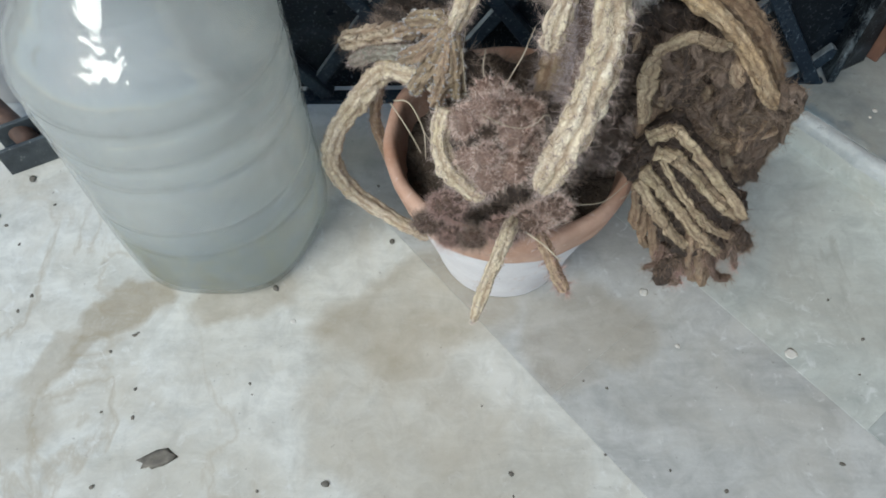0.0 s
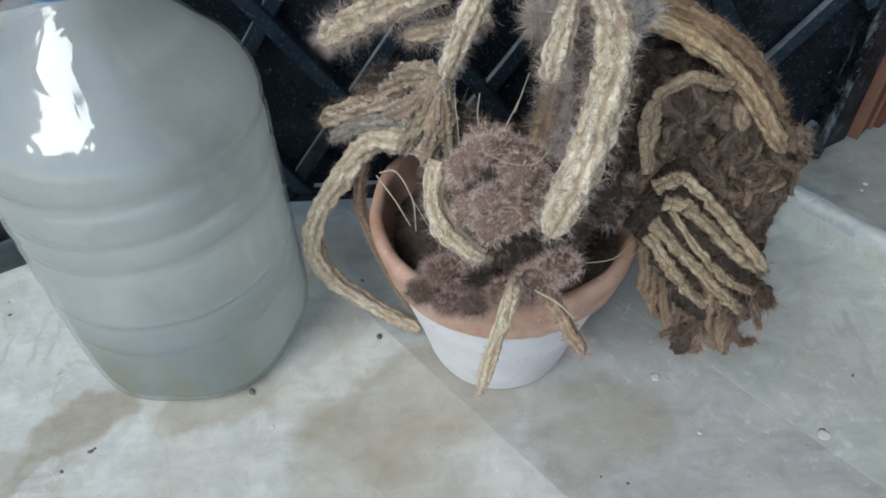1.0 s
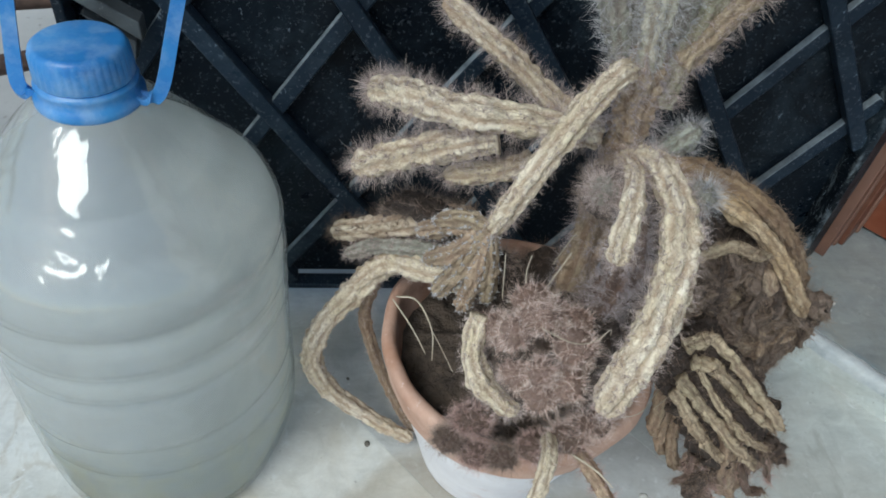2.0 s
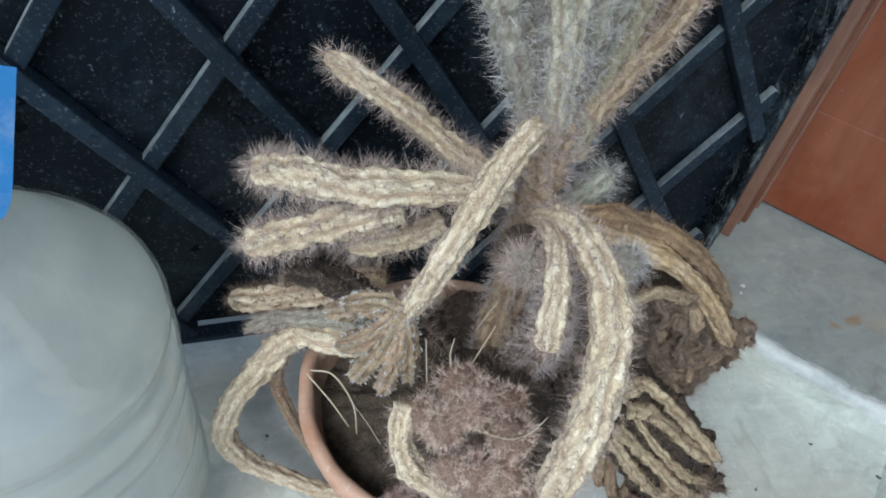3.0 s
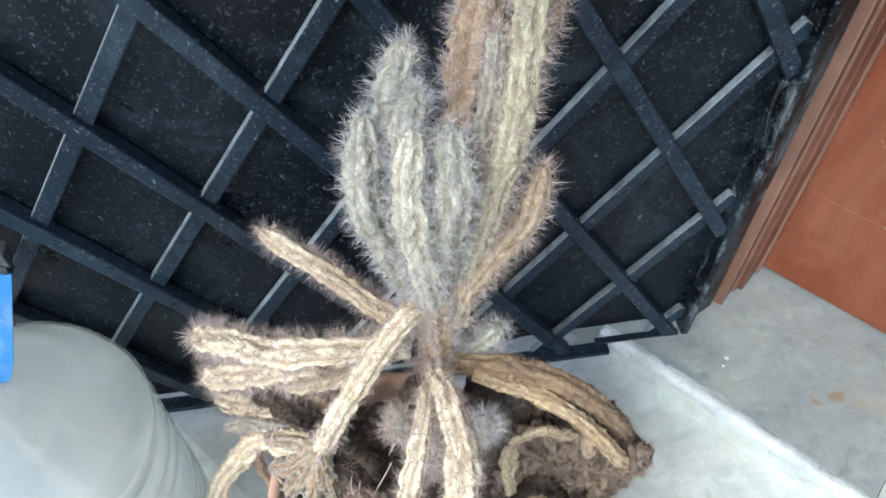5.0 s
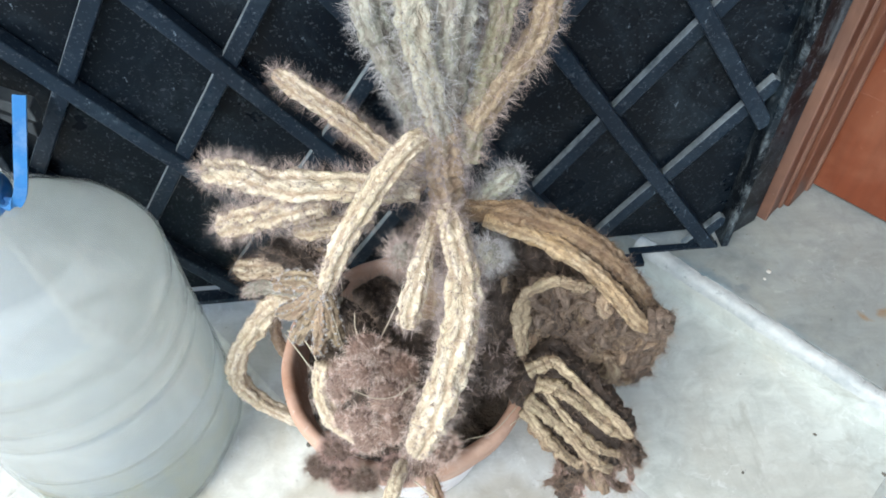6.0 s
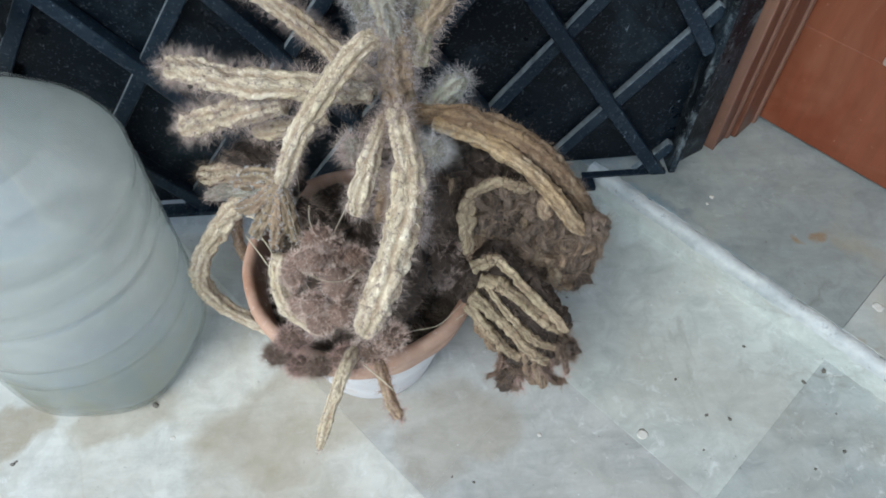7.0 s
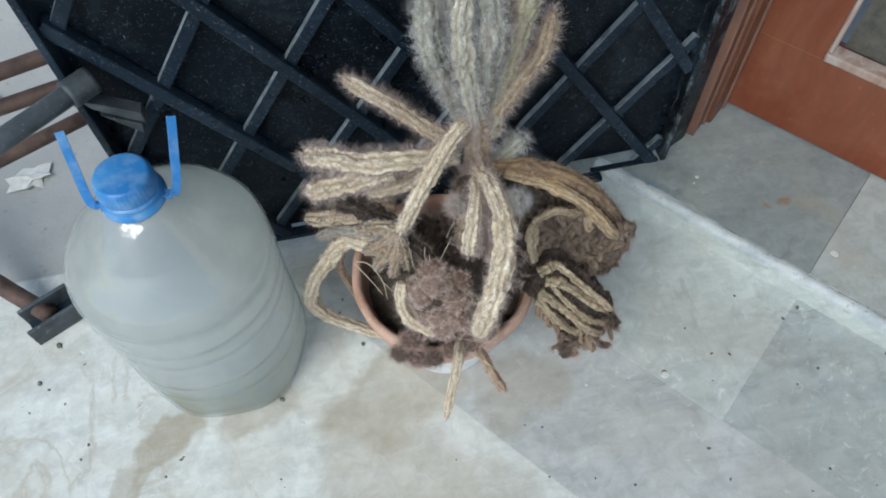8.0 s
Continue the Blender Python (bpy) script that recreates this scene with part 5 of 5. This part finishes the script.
# second arc, inside the first, and a rounded curl at the hood's outer end
S([(0.116, 0.24, 0.176), (0.1175, 0.239, 0.19), (0.124, 0.2385, 0.2), (0.134, 0.238, 0.203), (0.143, 0.2375, 0.198)], [0.0034, 0.004, 0.004, 0.0034, 0.003], seed=54, **dict(FOLD_UMBER, old=(0.0, 0.2)))
S([(0.17, 0.236, 0.188), (0.178, 0.237, 0.184), (0.184, 0.242, 0.174), (0.187, 0.248, 0.161), (0.186, 0.252, 0.145)], [0.006, 0.0075, 0.0078, 0.007, 0.006], seed=55, **dict(FOLD_UMBER, length=0.007))
S([(0.166, 0.238, 0.18), (0.176, 0.238, 0.176), (0.184, 0.241, 0.166), (0.187, 0.246, 0.15), (0.185, 0.25, 0.132)], [0.0045, 0.0055, 0.006, 0.006, 0.005], seed=56, **FOLD_UMBER)
# lower fan: pale ridges over dark shag, with a frayed rusty end
for k in range(7):
    s_ = k / 6
    S([(0.101 + 0.012 * s_, 0.222 + 0.01 * s_, 0.156 + 0.018 * s_), (0.116 + 0.012 * s_, 0.212 + 0.01 * s_, 0.138 + 0.018 * s_), (0.133 + 0.014 * s_, 0.201 + 0.008 * s_, 0.118 + 0.022 * s_),
       (0.141 + 0.02 * s_, 0.193 + 0.01 * s_, 0.106 + 0.026 * s_)], [0.0095, 0.0115, 0.0125, 0.011], seed=110 + k, **FOLD_DARK)
RIDGES = (((0.1004, 0.2256, 0.1695), (0.1069, 0.2282, 0.1753), (0.1164, 0.2256, 0.1733), (0.126, 0.2171, 0.1615), (0.1373, 0.2083, 0.1494), (0.154, 0.1986, 0.1373)),
          ((0.105, 0.2214, 0.1636), (0.1163, 0.2192, 0.1626), (0.1259, 0.2115, 0.1521), (0.1391, 0.2042, 0.1431), (0.15, 0.199, 0.135)),
          ((0.1, 0.2172, 0.1556), (0.116, 0.2058, 0.1404), (0.1326, 0.195, 0.1264), (0.1461, 0.1873, 0.1169)), ((0.0981, 0.2146, 0.1496), (0.1126, 0.2012, 0.132), (0.1275, 0.1914, 0.1194)),
          ((0.1082, 0.2191, 0.1607), (0.121, 0.2081, 0.1455), (0.1359, 0.1986, 0.1332), (0.1509, 0.1929, 0.1273)))
for k, pts in enumerate(RIDGES):
    pts = [(x + 0.004, y - 0.0065, z + 0.0058) for x, y, z in pts]
    S(pts, ([0.0034] + [0.004] * (len(pts) - 2) + [0.0028]) if k < 4 else [0.002, 0.0024, 0.0024, 0.002], seed=120 + k, **dict(FOLD_PALE, old=(0.0, 0.25), tuft=8, length=0.0036, lump=0.55))
for k in range(34):
    s_ = 0.85 * fold.random()
    a = np.array([0.124 + 0.042 * s_, 0.1885 + 0.008 * s_, 0.112 + 0.028 * s_ * s_]) + fold.normal(size=3) * 0.0035
    b = a + np.array([0.005 * fold.normal(), 0.003 * fold.normal(), -0.01 - 0.008 * fold.random()])
    c_ = b + np.array([0.005 * fold.normal(), -0.004, 0.003])
    S([tuple(a), tuple(b), tuple(c_)], [0.003, 0.0034, 0.0022], seed=130 + k, ribs=4, skin=(M_SKIN_FUZZ, M_SKIN_DARK, M_SKIN_UMBER)[k % 3], spine=(M_SPINE_TAN, M_SPINE_WOOL, M_SPINE_RED)[k % 3], tuft=14, length=0.0065, old=(0.3, 0.2), name="fold", lump=0.6, spread=1.3)
# curled tips hanging low behind the fan
for k, (x, y, z) in enumerate(((0.118, 0.222, 0.082), (0.127, 0.216, 0.076), (0.136, 0.194, 0.092), (0.143, 0.193, 0.088), (0.112, 0.226, 0.094))):
    S([(x - 0.004, y + 0.004, z + 0.05), (x - 0.002, y, z + 0.025), (x + 0.003, y - 0.003, z + 0.004), (x + 0.009, y - 0.006, z), (x + 0.01, y - 0.004, z + 0.012)], [0.005, 0.0055, 0.005, 0.0042, 0.003],
      seed=170 + k, ribs=4, skin=M_SKIN_BROWN, spine=M_SPINE_DARK, tuft=4, length=0.005, old=(0.5, 0.3), name="fold")
# brown wool in the gap between the trunk and the hood, with the gap's shade in its colour
ball((0.088, 0.258, 0.19), 0.017, 212, M_SPINE_DARK, M_SKIN_DARK, tufts=200, per=9, length=0.009, squash=(1, 1, 1.5))
ball((0.092, 0.24, 0.15), 0.013, 213, M_SPINE, M_SKIN_DARK, tufts=160, per=9, length=0.009)

for k, (x, y, z, r) in enumerate(((0.028, 0.292, 0.14, 0.019), (0.06, 0.296, 0.138, 0.019), (0.085, 0.282, 0.132, 0.016))):
    ball((x, y, z), r, 260 + k, (M_SPINE_DARK, M_SPINE_WOOL)[k % 2], M_SKIN_DARK, tufts=260, per=9, length=0.009)
# woolly brown offsets in the middle of the pot
knob = np.random.default_rng(3)
for k in range(17):
    a = 2.39996 * k
    h = 1 - 1.5 * (k + 0.5) / 17
    q = math.sqrt(max(0.0, 1 - h * h))
    r_ = 0.0055 + 0.003 * knob.random()
    ball((0.025 + 0.0155 * q * math.cos(a) + 0.0025 * knob.normal(), 0.202 + 0.018 * q * math.sin(a) + 0.002 * knob.normal(), 0.197 + 0.021 * h + 0.002 * knob.normal()),
         r_, 200 + k, M_SPINE_PINK, M_SKIN_WOOLLY, tufts=110, per=7, length=0.005, width=0.0001)
ball((0.023, 0.204, 0.189), 0.016, 240, M_SPINE_WOOL, M_SKIN_DARK, tufts=120, per=6, length=0.005, squash=(1, 0.9, 1.1))
ball((0.03, 0.222, 0.16), 0.027, 210, M_SPINE_DARK, M_SKIN_DARK, tufts=420, per=6, length=0.008, squash=(1, 0.9, 1))
ball((0.05, 0.235, 0.15), 0.03, 211, M_SPINE_DARK, M_SKIN_DARK, tufts=420, per=6, length=0.009)
# small pale arm at the left of the offsets
S([(0.002, 0.222, 0.196), (-0.001, 0.213, 0.183), (0.003, 0.206, 0.17), (0.014, 0.199, 0.16), (0.022, 0.196, 0.157)], [0.0065, 0.0075, 0.008, 0.0075, 0.006], seed=220, tuft=4, length=0.0055, ribs=6)
# low woolly stubs over the rim
for k, (x, y, z, r) in enumerate(((-0.008, 0.194, 0.138, 0.008), (0.004, 0.187, 0.136, 0.0075), (0.032, 0.186, 0.142, 0.009), (0.046, 0.186, 0.15, 0.0095), (0.056, 0.19, 0.156, 0.009), (0.016, 0.184, 0.138, 0.007), (0.002, 0.2, 0.146, 0.009))):
    ball((x, y, z), 0.72 * r, 230 + k, (M_SPINE_DARK, M_SPINE_RED, M_SPINE_RED, M_SPINE_PINK, M_SPINE_PINK, M_SPINE_DARK, M_SPINE_RED)[k], M_SKIN_FUZZ, tufts=170, per=9, length=0.0062, squash=(1.35, 1.1, 0.75))
S([(0.036, 0.186, 0.15), (0.032, 0.172, 0.158), (0.026, 0.16, 0.152), (0.019, 0.147, 0.14), (0.015, 0.138, 0.131)], [0.005, 0.0055, 0.0052, 0.0045, 0.0035], seed=240, tuft=1, length=0.003, ribs=5)
S([(0.05, 0.178, 0.148), (0.052, 0.166, 0.152), (0.056, 0.152, 0.152), (0.06, 0.144, 0.15)], [0.0045, 0.005, 0.005, 0.004], seed=241, tuft=5, length=0.005, ribs=5, skin=M_SKIN_BROWN, spine=M_SPINE_RED)


# dry pale rootlets
def rootlet(pts, r=0.00045):
    r *= 0.6
    v, f = tube_mesh(pts, [r, r, r * 0.7], 26, 6)
    return place(raw("rootlet", v, f, M_ROOT, cactus))


rootlet([(-0.03, 0.28, 0.142), (-0.02, 0.27, 0.15), (-0.012, 0.258, 0.14), (-0.011, 0.25, 0.124)], 0.0008)
rootlet([(-0.032, 0.279, 0.141), (-0.022, 0.266, 0.133), (-0.014, 0.256, 0.122)], 0.0007)
rootlet([(-0.012, 0.258, 0.14), (-0.005, 0.252, 0.128), (0.0, 0.243, 0.122)], 0.0004)
rootlet([(0.018, 0.19, 0.226), (0.03, 0.186, 0.222), (0.04, 0.188, 0.22), (0.046, 0.19, 0.225), (0.05, 0.195, 0.215)], 0.00035)
rootlet([(0.022, 0.225, 0.205), (0.02, 0.228, 0.216), (0.021, 0.23, 0.226)], 0.0005)
rootlet([(0.03, 0.23, 0.2), (0.037, 0.234, 0.213), (0.041, 0.236, 0.222)], 0.0005)
rootlet([(0.012, 0.228, 0.2), (0.01, 0.232, 0.225)], 0.0004)
rootlet([(0.042, 0.172, 0.16), (0.05, 0.163, 0.162), (0.057, 0.157, 0.158)], 0.0007)
rootlet([(0.1, 0.215, 0.145), (0.085, 0.2, 0.148), (0.07, 0.196, 0.15)], 0.0004)
rootlet([(0.115, 0.22, 0.14), (0.095, 0.205, 0.143)], 0.0004)
rootlet([(0.01, 0.262, 0.19), (0.012, 0.262, 0.21), (0.009, 0.265, 0.22)], 0.0004)
rootlet([(0.04, 0.25, 0.2), (0.043, 0.248, 0.215), (0.045, 0.246, 0.225)], 0.0004)

# ---------------------------------------------------------------- small things on the floor
bits = random.Random(5)


def chip(x, y, z, size, mat, name, label, category, flat=0.3, seed=0, stretch=1.0, turn=0.0, group="", rough=0.45):
    bm = bmesh.new()
    bmesh.ops.create_icosphere(bm, subdivisions=2, radius=1.0)
    for v in bm.verts:
        k = 1 + rough * noise.noise(v.co * 2.1 + Vector((seed, 0, 0)))
        v.co = Vector((v.co.x * k * size * stretch, v.co.y * k * size, max(v.co.z, -0.75) * k * size * flat))
    low_z = min(v.co.z for v in bm.verts)
    bmesh.ops.rotate(bm, cent=(0, 0, 0), matrix=Matrix.Rotation(turn, 3, "Z"), verts=bm.verts)
    bmesh.ops.translate(bm, vec=(x, y, z - low_z), verts=bm.verts)
    return tagged(link(name, bm, mat, None, "", rough < 1), label, category, group)


chip(-0.385, 0.559, -0.004, 0.015, M_STONE, "stone_chip", "pale broken stone chip lying on the concrete", "stone", 0.22, 5, 1.35, 0.4, "", 1.25)
chip(-0.455, 0.69, -0.004, 0.014, M_GRIT, "dry_debris", "dark crumpled dry debris on the concrete", "debris", 0.5, 12, 1.7, 2.4, "", 1.2)
chip(-0.185, 0.108, 0, 0.006, M_GRIT, "dry_leaf_scrap", "thin dark dry leaf scrap on the marble", "leaf", 0.06, 8, 1.9, 0.25)
SPECKS = [(-0.076, 0.092, 0.003), (-0.21, 0.155, 0.0016), (0.04, 0.098, 0.0022), (-0.229, 0.139, 0.0013), (-0.336, 0.335, 0.004), (-0.218, 0.197, 0.0012), (-0.042, 0.272, 0.0028),
          (0.332, 0.243, 0.0016), (0.387, 0.217, 0.0026), (0.368, 0.209, 0.0022), (0.351, 0.143, 0.0014), (-0.352, 0.298, 0.003), (-0.22, 0.195, 0.002), (-0.327, 0.272, 0.0014),
          (-0.125, 0.232, 0.003), (-0.06, 0.31, 0.0022), (-0.055, 0.325, 0.0016), (-0.36, 0.62, 0.004), (-0.3, 0.5, 0.003), (0.2, 0.3, 0.0014), (0.27, 0.22, 0.0014), (0.1, 0.11, 0.0012)]
SPECKS += [(bits.uniform(0.24, 0.46), bits.uniform(0.02, 0.2), bits.uniform(0.0009, 0.0021)) for _ in range(16)]
SPECKS += [(bits.uniform(-0.36, -0.2), bits.uniform(0.08, 0.36), bits.uniform(0.0009, 0.0021)) for _ in range(12)]
SPECKS += [(bits.uniform(-0.15, 0.2), bits.uniform(0.05, 0.16), bits.uniform(0.0008, 0.0018)) for _ in range(12)]
for k, (x, y, r) in enumerate(SPECKS):
    r *= 0.65
    chip(x, y, -0.004 if y > 0.42 else 0.0, r, M_GRIT, "grit", "dark crumb of grit on the floor", "grit", 0.4, k, 1.4, k * 1.3, "grit on the floor")
for k, (x, y, z, r) in enumerate(((0.234, 0.179, 0, 0.0039), (0.141, 0.227, 0, 0.003), (0.432, 0.253, 0.0305, 0.0042), (-0.109, 0.205, 0, 0.0018), (0.336, 0.372, 0.0305, 0.002), (0.33, 0.365, 0.0305, 0.0013), (0.158, 0.185, 0, 0.0016))):
    chip(x, y, z, r, M_STONE, "paint_drop", "dried white paint drop on the marble", "paint drop", 0.06, 40 + k, 1.1, k, "paint drops on the floor")
